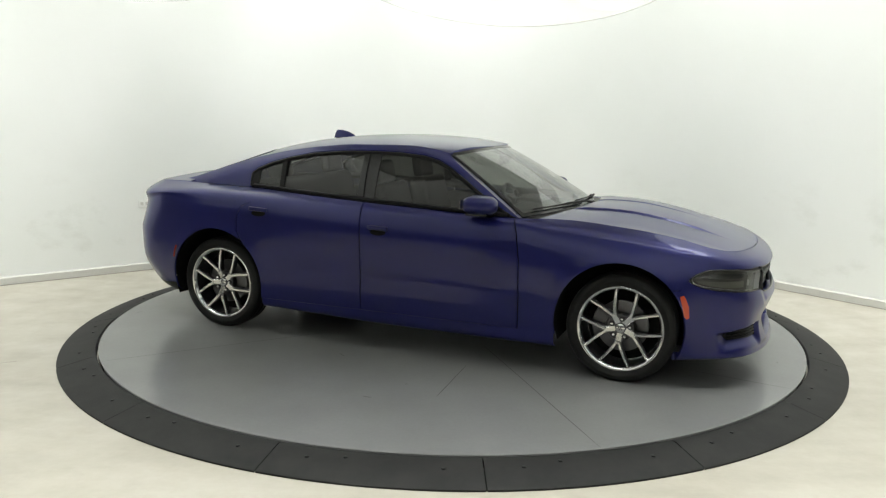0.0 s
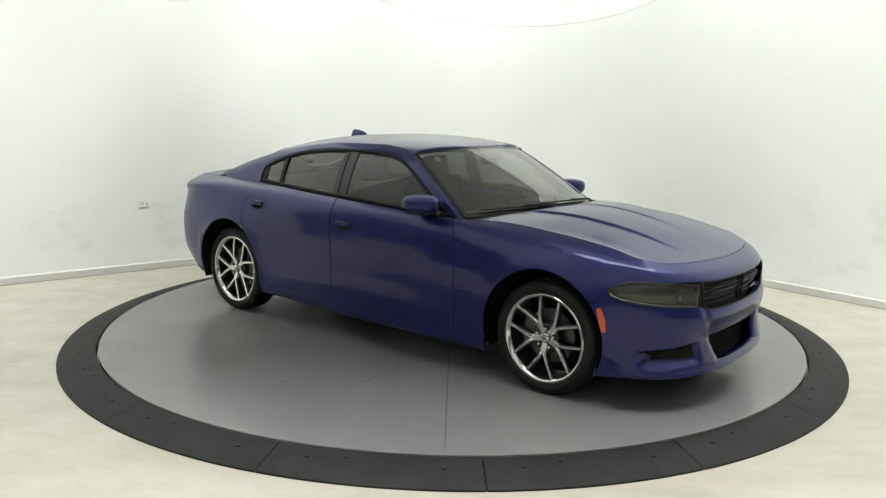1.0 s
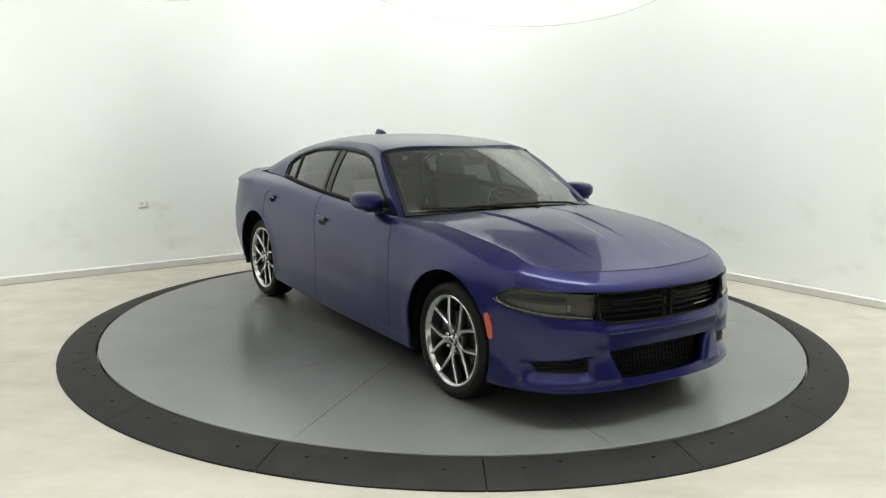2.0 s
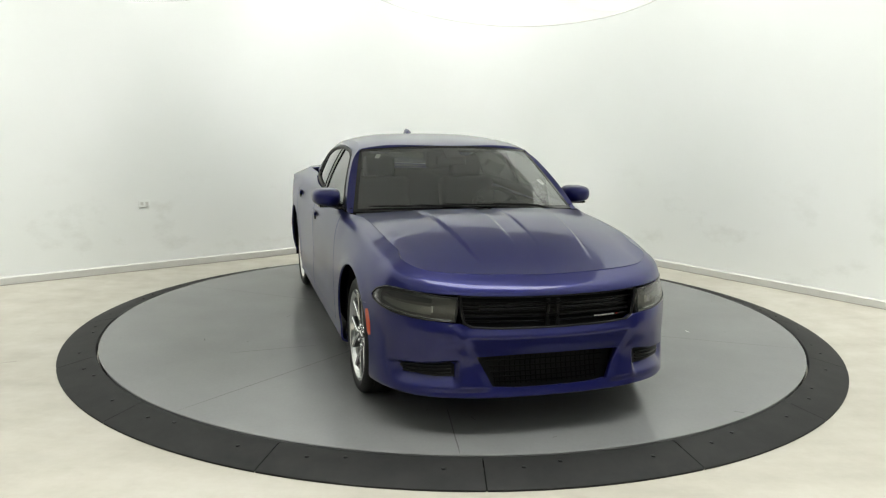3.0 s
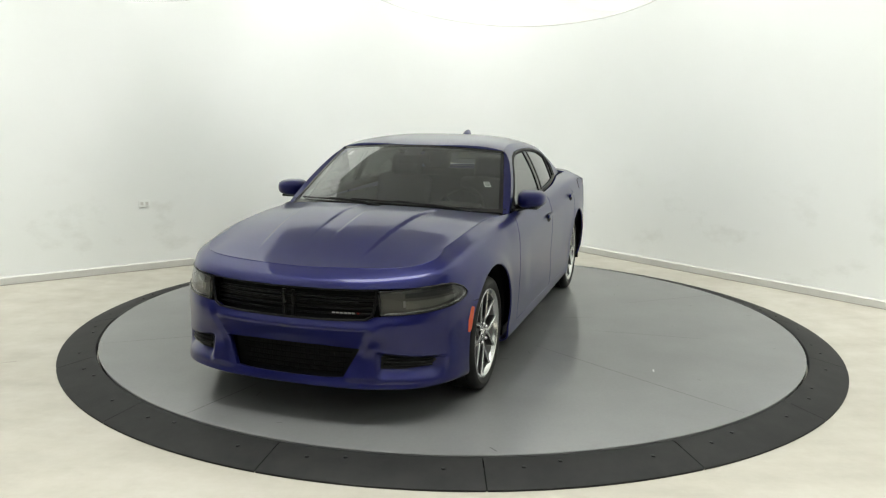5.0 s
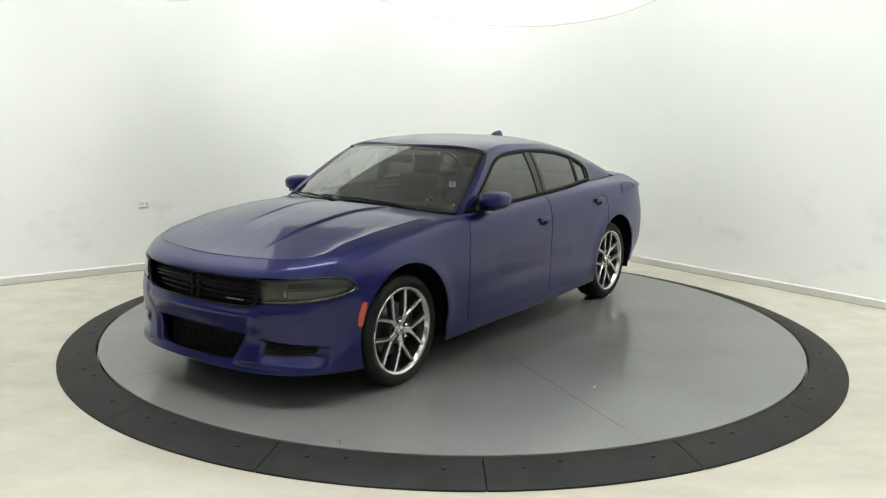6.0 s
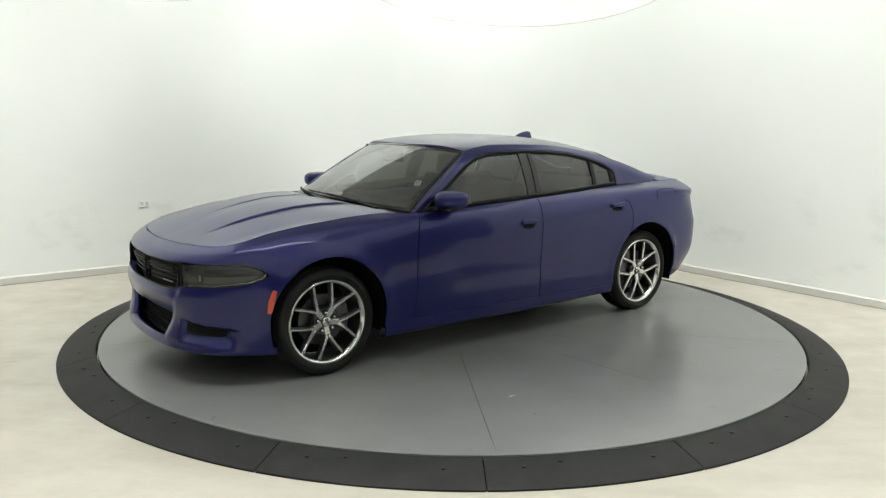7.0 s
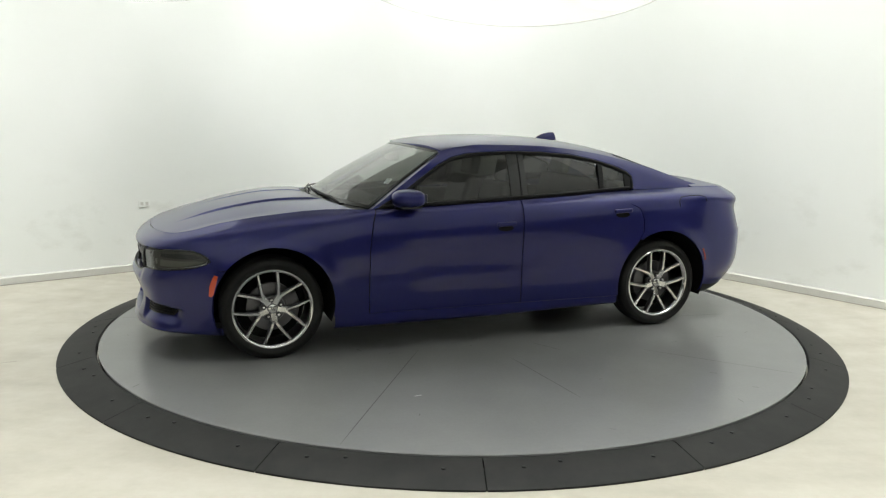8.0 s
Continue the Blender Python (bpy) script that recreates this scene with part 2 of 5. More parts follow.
def studio():
    pts = wall_path()
    tagged(extrude_path("wall_1", pts[:-2], FLOOR - 0.05, ROOM_H, 0.15, WALL, False, True), "white painted studio wall with a rounded corner and scuffs", "wall", kind="structure")
    # invented end walls out of view: dark below for reflections, pale above for bounce
    back = [pts[-3], pts[-2], pts[-1], pts[0]]
    tagged(extrude_path("wall_2", back, FLOOR - 0.05, 3.0, 0.15, BACKWALL, False, False), "unseen closing wall, lower part made dark for the car's reflections", "wall", kind="structure")
    tagged(extrude_path("wall_3", back, 3.0, ROOM_H, 0.15, UPPERWALL, False, False), "unseen closing wall, upper part made pale to bounce light forward", "wall", kind="structure")
    base = [p for p in pts[:-2]]
    ins = []
    for i, p in enumerate(base):
        d = (Vector(base[min(i + 1, len(base) - 1)]) - Vector(base[max(i - 1, 0)])).normalized()
        ins.append(Vector(p) - Vector((-d.y, d.x)) * 0.024)
    tagged(extrude_path("baseboard", ins, FLOOR, FLOOR + 0.082, 0.020, TRIM, False, True, 0.014), "low white painted baseboard along the studio wall", "baseboard", kind="structure")
    # dark strip laid on the floor as the baseboard's shadow line
    gap = []
    for i, p in enumerate(ins):
        d = (Vector(ins[min(i + 1, len(ins) - 1)]) - Vector(ins[max(i - 1, 0)])).normalized()
        gap.append(Vector(p) - Vector((-d.y, d.x)) * 0.010)
    tagged(extrude_path("trim", gap, FLOOR, FLOOR + 0.003, 0.009, LINE, False, True), "thin dark strip drawn as the shadowed gap at the baseboard's foot", "sealant line", kind="structure")
    bm = bmesh.new()
    vs = [bm.verts.new((x, y, FLOOR)) for x, y in ((-14, -18), (14, -18), (14, 9), (-14, 9))]
    bm.faces.new(vs)
    tagged(part("floor", bm, FLOORM, None), "cream coated concrete floor with faint brush marks", "floor", kind="structure")
    # ceiling parts stay out of view; their glow is added to light the room
    bm = box(0, 4.65, ROOM_H + 0.06, 28, 7.7, 0.1)
    tagged(part("ceiling", bm, CEIL, None), "unseen far ceiling with a weak glow added as room light", "ceiling", kind="structure")
    bm = box(0, -12.35, ROOM_H + 0.06, 28, 13.3, 0.1)
    tagged(part("ceiling_3", bm, UPPERWALL, None), "unseen ceiling behind the camera, without glow to hold back light", "ceiling", kind="structure")
    bm = box(-9.25, -2.45, ROOM_H + 0.06, 9.5, 6.5, 0.1)
    tagged(part("ceiling_4", bm, CEIL, None), "unseen side ceiling with a weak glow added as room light", "ceiling", kind="structure")
    bm = box(4.75, -2.45, ROOM_H + 0.06, 18.5, 6.5, 0.1)
    tagged(part("ceiling_2", bm, CEILNEAR, None), "unseen ceiling part with a strong glow added as the main light", "ceiling", kind="structure")


def cloth_canopy(x, y, z, rx, ry, sag, turn, label, mat=None):
    """A lit cloth sheet that hangs between cords and billows downwards, with a seam."""
    ob = tagged(new("cloth_canopy"), label, "canopy", "cloth canopies under the ceiling")
    ob.matrix_basis = pose(x, y, z, 0, 0, turn)
    verts, faces = [], []
    nu, nv = 48, 24
    for j in range(nv + 1):
        for i in range(nu + 1):
            u, v = -1 + 2 * i / nu, -1 + 2 * j / nv
            k = max(0.0, 1 - u * u) * max(0.0, 1 - v * v)
            w = 0.010 * math.sin(9 * u + 4 * v) * (1 - v * v) + 0.006 * math.sin(23 * u - 11 * v)
            verts.append((u * rx, v * ry, -sag * k ** 0.62 + w * (1 - k)))
    for j in range(nv):
        for i in range(nu):
            a = j * (nu + 1) + i
            faces.append((a, a + 1, a + nu + 2, a + nu + 1))
    sheet = mesh_object("cloth_sheet", verts, faces, mat or CLOTH, ob, "grey cloth" if mat else "white cloth with emission for light coming through it", smooth=True)
    so = sheet.modifiers.new("thickness", "SOLIDIFY")
    so.thickness = 0.006
    pts = []
    for i in range(25):
        u = -0.95 + 1.9 * i / 24
        v = 0.25 - 0.35 * u
        k = max(0.0, 1 - u * u) * max(0.0, 1 - v * v)
        pts.append((u * rx, v * ry, -sag * k ** 0.62 - 0.004))
    part("seam", tube(pts, 0.006, 6), TRIM, ob, "fine stitched seam")
    return ob


def ring():
    ob = tagged(new("turntable_ramp"), "black rubber ramp ring of bolted segments around the turntable", "ramp ring")
    cuts = [-174.5 + 22.0 * i for i in range(9)] + [1.5 + 23.0 * i for i in range(1, 8)]
    bm = lathe([(DISC_R + 0.014, FLOOR + 0.003), (RING_R - 0.004, FLOOR + 0.003)], 120, "z")
    part("base_ring", bm, DARK, ob, "flat dark ring under the segments")
    for i, a0 in enumerate(cuts):
        a1 = cuts[i + 1] if i + 1 < len(cuts) else cuts[0] + 360
        gap = 0.06
        a, b = radians(a0 + gap), radians(a1 - gap)
        prof = [(DISC_R + 0.012, FLOOR), (DISC_R + 0.012, -0.008), (DISC_R + 0.018, -0.003), (DISC_R + 0.05, -0.003), (RING_R - 0.012, FLOOR + 0.016),
                (RING_R, FLOOR + 0.010), (RING_R, FLOOR)]
        bm = lathe(prof, 20, "z", start=a, sweep=b - a)
        bmesh.ops.recalc_face_normals(bm, faces=bm.faces)
        part("rubber_segment", bm, RAMP, ob, smooth=30)
        # bolt heads near both ends and in the middle
        for f, rr in ((0.18, 2.79), (0.36, 2.76), (0.82, 2.80)):
            t = a + (b - a) * f
            zz = -0.003 + (FLOOR + 0.016 + 0.003) * (rr - DISC_R - 0.05) / (RING_R - 0.012 - DISC_R - 0.05)
            bm = lathe([(0.0005, 0.004), (0.010, 0.0035), (0.0125, 0.0), (0.0125, -0.004)], 10, "z")
            bmesh.ops.translate(bm, verts=bm.verts, vec=(rr * math.cos(t), rr * math.sin(t), zz))
            part("bolt_head", bm, BLACK, ob, smooth=40)
    return ob


def turntable():
    ob = tagged(new("turntable"), "round grey painted turntable deck with plate joints and scratches", "turntable")
    prof = [(0.0005, 0.0), (0.6, 0.0), (1.3, 0.0), (2.0, 0.0), (DISC_R - 0.004, 0.0), (DISC_R, -0.004), (DISC_R, FLOOR + 0.005)]
    bm = lathe(prof, 160, "z")
    bmesh.ops.recalc_face_normals(bm, faces=bm.faces)
    part("deck", bm, DISC, ob, smooth=30)
    rng = random.Random(4)

    def strip(name, x0, y0, x1, y1, w, mat, label, z=0.0006):
        d = Vector((x1 - x0, y1 - y0, 0))
        n = Vector((-d.y, d.x, 0)).normalized() * w / 2
        verts = []
        k = 7
        for i in range(k + 1):
            f = i / k
            ww = 1.0 if 0 < i < k else 0.3
            c = Vector((x0, y0, z)) + d * f + n * rng.uniform(-0.4, 0.4)
            verts += [c + n * ww, c - n * ww]
        mesh_object(name, verts, [(2 * i, 2 * i + 1, 2 * i + 3, 2 * i + 2) for i in range(k)], mat, ob, label)
    for x0, y0, x1, y1 in JOINTS:
        strip("plate_joint", x0, y0, x1, y1, 0.0065, SCUFF, "thin dark joint between deck plates")
    for i in range(26):
        a, r = rng.uniform(0, 2 * math.pi), math.sqrt(rng.uniform(0.1, 1)) * 2.6
        t, l = rng.uniform(0, math.pi), rng.uniform(0.015, 0.07)
        x, y = r * math.cos(a), r * math.sin(a)
        strip("scratch", x, y, x + l * math.cos(t), y + l * math.sin(t), rng.uniform(0.004, 0.009), SCUFF if i % 23 else SCRATCH, "short scuff in the deck paint")
    return ob


JOINTS = [(1.66, -2.10, 0.50, -0.64), (0.55, 0.80, 1.44, 2.22), (-1.00, 1.28, -1.68, 2.06), (-0.62, -0.79, -1.65, -2.10),
          (0.62, -1.78, 0.57, -1.15), (1.96, -0.61, 2.57, -0.72), (-1.84, 0.54, -2.26, 0.59), (0.0, 1.16, -0.07, 2.0), (-0.30, 0.88, -0.42, 1.11)]


OUTLET = (-3.287, 1.983, 0.650)


def wall_outlet():
    """A white socket plate low on the long wall."""
    turn = math.degrees(math.atan2(0.630, 0.777))
    ob = part("wall_outlet", box(0, 0, 0, 0.118, 0.006, 0.075, 0.002), PLATE, None)
    ob.matrix_basis = pose(OUTLET[0] + 0.630 * 0.006, OUTLET[1] - 0.777 * 0.006, OUTLET[2], 0, 0, turn)
    tagged(ob, "white plastic socket plate on the studio wall", "socket")
    for dx in (-0.026, 0.026):
        part("socket", box(dx, -0.0035, 0, 0.030, 0.002, 0.034, 0.0008), TRIM, ob, "pale socket face")



def floor_joint(x0, y0, x1, y1, w):
    d = Vector((x1 - x0, y1 - y0, 0))
    n = Vector((-d.y, d.x, 0)).normalized() * w / 2
    rng = random.Random(8)
    verts = []
    for i in range(13):
        c = Vector((x0, y0, FLOOR + 0.0008)) + d * i / 12 + n * rng.uniform(-0.8, 0.8)
        verts += [c + n, c - n]
    ob = mesh_object("floor_joint", verts, [(2 * i, 2 * i + 1, 2 * i + 3, 2 * i + 2) for i in range(12)], LINE)
    tagged(ob, "thin filled joint in the cream floor", "joint", kind="structure")


studio()
wall_outlet()
floor_joint(-2.97, -1.19, -6.2, -3.05, 0.006)
cloth_canopy(0.64, 2.6, 3.14, 1.80, 1.25, 0.53, 0, "white lit cloth canopy sagging under the studio ceiling")
cloth_canopy(-3.50, 2.1, 3.19, 1.35, 1.1, 0.48, 12, "white lit cloth canopy sagging under the studio ceiling")
# added out of view: dims the deck and darkens the hood's reflections
cloth_canopy(-0.15, -0.35, 3.15, 2.1, 1.95, 0.15, 0, "unseen grey cloth added above the turntable to block overhead light", SHADECLOTH)
ramp_ring = ring()
table = turntable()


# ---- the car: its surfaces ----
# car space: x forward, y to its left, z up from the deck; the axles at x = +-1.519
AXLE = 1.519
HUB_Z = 0.3455


def spline(xs, ys):
    """A natural cubic through knots; ys may have several columns. Returns a function of an array."""
    xs, ys = np.asarray(xs, float), np.asarray(ys, float)
    n = len(xs)
    h = np.diff(xs)
    a = np.zeros((n, n))
    rhs = np.zeros_like(ys)
    a[0, 0] = a[-1, -1] = 1
    for i in range(1, n - 1):
        a[i, i - 1], a[i, i], a[i, i + 1] = h[i - 1], 2 * (h[i - 1] + h[i]), h[i]
        rhs[i] = 6 * ((ys[i + 1] - ys[i]) / h[i] - (ys[i] - ys[i - 1]) / h[i - 1])
    m = np.linalg.solve(a, rhs)

    def f(x):
        x = np.clip(np.asarray(x, float), xs[0], xs[-1])
        i = np.clip(np.searchsorted(xs, x) - 1, 0, n - 2)
        t0, t1, hh = xs[i + 1] - x, x - xs[i], h[i]
        if ys.ndim > 1:
            t0, t1, hh = t0[..., None], t1[..., None], hh[..., None]
        return (m[i] * t0 ** 3 + m[i + 1] * t1 ** 3) / (6 * hh) + (ys[i] / hh - m[i] * hh / 6) * t0 + (ys[i + 1] / hh - m[i + 1] * hh / 6) * t1
    return f


def mono(xs, ys):
    """A smooth curve through knots that never overshoots (Hermite, limited slopes)."""
    xs, ys = np.asarray(xs, float), np.asarray(ys, float)
    h = np.diff(xs)
    d = np.diff(ys, axis=0) / (h if ys.ndim == 1 else h[:, None])
    m = np.zeros_like(ys)
    same = d[:-1] * d[1:] > 0
    m[1:-1] = np.where(same, 2 * d[:-1] * d[1:] / np.where(same, d[:-1] + d[1:], 1), 0)
    m[0], m[-1] = d[0], d[-1]

    def f(x):
        x = np.clip(np.asarray(x, float), xs[0], xs[-1])
        i = np.clip(np.searchsorted(xs, x) - 1, 0, len(xs) - 2)
        t = (x - xs[i]) / h[i]
        hh = h[i]
        if ys.ndim > 1:
            t, hh = t[..., None], hh[..., None]
        return (2 * t ** 3 - 3 * t ** 2 + 1) * ys[i] + (t ** 3 - 2 * t ** 2 + t) * hh * m[i] + (3 * t ** 2 - 2 * t ** 3) * ys[i + 1] + (t ** 3 - t ** 2) * hh * m[i + 1]
    return f


def smooth(a, b, x):
    t = np.clip((np.asarray(x, float) - a) / (b - a), 0, 1)
    return t * t * (3 - 2 * t)


# plan of the widest line, from the front's middle round the left side to the tail's middle
PLAN = [(2.385, -0.06), (2.385, 0.06), (2.368, 0.30), (2.325, 0.50), (2.235, 0.68), (2.08, 0.82), (1.86, 0.898), (1.526, 0.930), (1.0, 0.935), (0.2, 0.935), (-0.6, 0.938), (-1.2, 0.942),
        (-1.526, 0.943), (-1.9, 0.934), (-2.12, 0.914), (-2.25, 0.880), (-2.338, 0.812), (-2.445, 0.66), (-2.545, 0.42), (-2.60, 0.22), (-2.612, 0.06), (-2.612, -0.06)]
_pl = np.array(PLAN)
_cum = np.concatenate([[0], np.cumsum(np.hypot(*np.diff(_pl, axis=0).T))])
_cum -= 0.06
plan_at = spline(_cum, _pl)
P_END = float(_cum[-1] - 0.06)
_ps = np.linspace(-0.06, _cum[-1], 2400)
_pp = plan_at(_ps)
P_SIDE0, P_SIDE1 = float(np.interp(-2.12, -_pp[:, 0], _ps)), float(np.interp(2.3, -_pp[:, 0], _ps))


def p_of_x(x):
    return np.interp(-np.asarray(x, float), -_pp[:, 0], _ps)


def p_of_y(y):
    """Only round the front."""
    k = _ps < P_SIDE0 + 0.3
    return np.interp(np.asarray(y, float), _pp[k, 1], _ps[k])


def belt_z(x):
    return np.interp(x, [-2.1, -1.21, -0.30, 0.45, 0.85], [1.085, 1.078, 1.035, 1.003, 0.992])


def house_y(x, z):
    """The side of the cabin, over x and z."""
    x, z = np.asarray(x, float), np.asarray(z, float)
    h = z - 1.03
    y = 0.838 - 0.30 * h - 0.50 * np.maximum(h, 0) ** 2
    back = np.maximum(0, -0.3 - x)
    y = y - 0.075 * np.minimum(back, 1.1) ** 2 - 0.10 * np.maximum(0, back - 1.1)
    fwd = np.maximum(0, x - 0.3)
    return y - 0.06 * fwd ** 2


# sections: at places along the plan, nine levels of (inset, height)
SECTIONS = [
    (("y", 0.0), [(0.14, 0.195), (0.01, 0.205), (0.0, 0.245), (0.034, 0.39), (-0.006, 0.51), (0.012, 0.62), (0.008, 0.712), (0.036, 0.774), (0.118, 0.828)]),
    (("y", 0.45), [(0.14, 0.195), (0.005, 0.205), (-0.006, 0.245), (0.022, 0.39), (-0.002, 0.51), (0.010, 0.62), (0.010, 0.717), (0.043, 0.783), (0.125, 0.837)]),
    (("x", 2.235), [(0.13, 0.190), (-0.004, 0.205), (-0.014, 0.250), (0.002, 0.39), (0.0, 0.52), (0.006, 0.63), (0.018, 0.73), (0.052, 0.798), (0.118, 0.845)]),
    (("x", 2.06), [(0.11, 0.185), (0.008, 0.205), (-0.004, 0.27), (0.0, 0.42), (0.0, 0.55), (0.008, 0.66), (0.032, 0.755), (0.06, 0.826), (0.130, 0.876)]),
    (("x", 1.85), [(0.10, 0.17), (0.018, 0.20), (0.0, 0.30), (-0.002, 0.45), (-0.002, 0.58), (0.008, 0.69), (0.036, 0.785), (0.092, 0.868), (0.182, 0.918)]),
    (("x", 1.526), [(0.09, 0.17), (0.02, 0.20), (0.008, 0.30), (-0.006, 0.45), (-0.010, 0.60), (0.0, 0.72), (0.030, 0.825), (0.090, 0.915), (0.178, 0.962)]),
    (("x", 1.1), [(0.09, 0.17), (0.02, 0.20), (0.014, 0.30), (0.004, 0.45), (0.0, 0.60), (0.008, 0.75), (0.034, 0.865), (0.085, 0.95), (0.170, 0.992)]),
    (("x", 0.80), [(0.09, 0.17), (0.02, 0.20), (0.014, 0.30), (0.005, 0.45), (0.0, 0.60), (0.006, 0.75), (0.024, 0.88), (0.058, 0.962), (None, 0.0)]),
    (("x", 0.0), [(0.09, 0.172), (0.02, 0.20), (0.014, 0.30), (0.005, 0.45), (0.0, 0.60), (0.004, 0.75), (0.018, 0.88), (0.046, 0.975), (None, 0.0)]),
    (("x", -0.7), [(0.09, 0.190), (0.02, 0.215), (0.012, 0.30), (0.004, 0.45), (-0.002, 0.60), (0.002, 0.76), (0.016, 0.91), (0.056, 1.005), (None, 0.0)]),
    (("x", -1.2), [(0.09, 0.200), (0.02, 0.225), (0.010, 0.30), (0.0, 0.45), (-0.008, 0.62), (-0.004, 0.78), (0.014, 0.94), (0.060, 1.035), (None, 0.0)]),
    (("x", -1.6), [(0.10, 0.20), (0.03, 0.23), (0.012, 0.32), (0.0, 0.47), (-0.008, 0.63), (-0.004, 0.79), (0.016, 0.95), (0.068, 1.05), (None, 0.0)]),
    (("x", -2.0), [(0.14, 0.235), (0.06, 0.258), (0.020, 0.34), (0.0, 0.48), (-0.002, 0.64), (0.002, 0.85), (0.016, 0.992), (0.034, 1.034), (0.195, 1.096)]),
    (("x", -2.3), [(0.20, 0.275), (0.13, 0.300), (0.074, 0.355), (0.012, 0.49), (0.0, 0.70), (0.012, 0.775), (0.048, 0.930), (0.046, 1.012), (0.18, 1.092)]),
    (("x", -2.52), [(0.20, 0.285), (0.13, 0.310), (0.072, 0.365), (0.012, 0.50), (0.0, 0.71), (0.015, 0.785), (0.058, 0.89), (0.046, 1.004), (0.15, 1.080)]),
    (("x", -2.612), [(0.20, 0.285), (0.13, 0.310), (0.072, 0.365), (0.012, 0.50), (0.0, 0.71), (0.018, 0.785), (0.060, 0.89), (0.044, 1.000), (0.13, 1.074)]),
]


def _levels():
    knots, rows = [], []
    for (axis, v), sec in SECTIONS:
        p = 0.0 if (axis, v) == ("y", 0.0) else float(p_of_y(v)) if axis == "y" else float(p_of_x(v)) if v > -2.6 else P_END
        row = []
        for inset, z in sec:
            if inset is None:
                z = float(belt_z(v))
                inset = 0.935 - float(house_y(v, z)) - 0.004
            row += [inset, z]
        knots.append(p)
        rows.append(row)
    return mono(knots, rows)


levels_at = _levels()


def side_relief(x, z):
    """The pressed shapes of the flank, outwards in metres: the scallop in the doors and the rounded arches."""
    front = 0.70 + 0.04 * np.clip((z - 0.4) / 0.3, 0, 1)
    low = 0.375 + 0.02 * np.clip(-x, -1, 1.2)
    dx = np.clip((front - x) / 0.28, 0, 1)
    dz = np.clip((z - low) / 0.15, 0, 1)
    inside = 1 - np.minimum(1, np.hypot(1 - dx, 1 - dz))
    inside = inside * inside * (3 - 2 * inside)
    top = 1 - smooth(0.52, 0.84, z)
    tail = smooth(-1.25, -0.75, x)
    out = -0.011 * inside * top * tail
    for cx in (AXLE - 0.02, -AXLE):
        r = np.hypot(x - cx, z - 0.37)
        out = out + 0.009 * np.exp(-((r - 0.40) / 0.055) ** 2) * smooth(0.2, 0.4, z)
    # waist crease that rises towards the tail
    crease = 0.80 + 0.05 * np.clip(0.8 - x, 0, 2.4)
    out = out + 0.003 * np.exp(-((z - crease) / 0.05) ** 2) * smooth(1.0, 0.4, x) * smooth(-2.2, -1.6, x)
    return out


def front_relief(y, z):
    """Pressed shapes of the front bumper: the pockets of the side intakes and the chin over the lip."""
    y = np.abs(y)
    top = 0.412 - 0.12 * (y - 0.48)
    inside = smooth(0.485, 0.535, y) * (1 - smooth(0.770, 0.830, y)) * smooth(0.238, 0.320, z) * (1 - smooth(top - 0.020, top, z))
    out = -0.036 * inside
    # the outer thirds stand proud of the middle, with a slanting edge from the lamps down to the lip
    edge = 0.345 + 0.155 * np.clip((z - 0.27) / 0.31, 0, 1.2)
    step = smooth(edge - 0.030, edge + 0.030, y) * smooth(0.235, 0.275, z) * (1 - smooth(0.55, 0.63, z))
    out = out + 0.010 * step * (1 - smooth(0.60, 0.80, y))
    # crease of the bumper bar
    out = out + 0.010 * np.exp(-((z - 0.535) / 0.025) ** 2) * (1 - smooth(0.42, 0.50, y))
    out = out + 0.006 * np.exp(-((z - 0.215) / 0.030) ** 2) * (1 - smooth(0.40, 0.6, y))
    return out


def skirt_raw(p, s):
    p, s = np.asarray(p, float), np.asarray(s, float)
    sign = np.where(p < 0, -1.0, 1.0)
    q = np.abs(p)
    lev = levels_at(q)
    lev = lev.reshape(q.shape + (9, 2))
    # smooth section through the levels (Catmull-Rom)
    i = np.clip(np.floor(s).astype(int), 0, 7)
    t = (s - i)[..., None]

    def lv(k):
        k = np.clip(k, 0, 8)
        return np.take_along_axis(lev, k[..., None, None].repeat(2, -1), axis=-2)[..., 0, :]
    a, b, c, d = lv(i - 1), lv(i), lv(i + 1), lv(i + 2)
    sec = 0.5 * (2 * b + (c - a) * t + (2 * a - 5 * b + 4 * c - d) * t ** 2 + (3 * b - a - 3 * c + d) * t ** 3)
    e = 1e-3
    base = plan_at(q)
    tan = plan_at(q + e) - plan_at(np.maximum(q - e, -0.06))
    tan = tan / np.linalg.norm(tan, axis=-1, keepdims=True)
    nrm = np.stack([tan[..., 1], -tan[..., 0]], -1)
    inset, z = sec[..., 0], sec[..., 1]
    x0, y0 = base[..., 0] - nrm[..., 0] * inset, base[..., 1] - nrm[..., 1] * inset
    side = smooth(2.05, 1.80, x0)
    out = side * side_relief(x0, z) + (1 - side) * smooth(1.5, 1.9, x0) * front_relief(y0, z)
    out = out * smooth(7.9, 6.8, s)
    return np.stack([x0 + nrm[..., 0] * out, (y0 + nrm[..., 1] * out) * sign, z], -1)


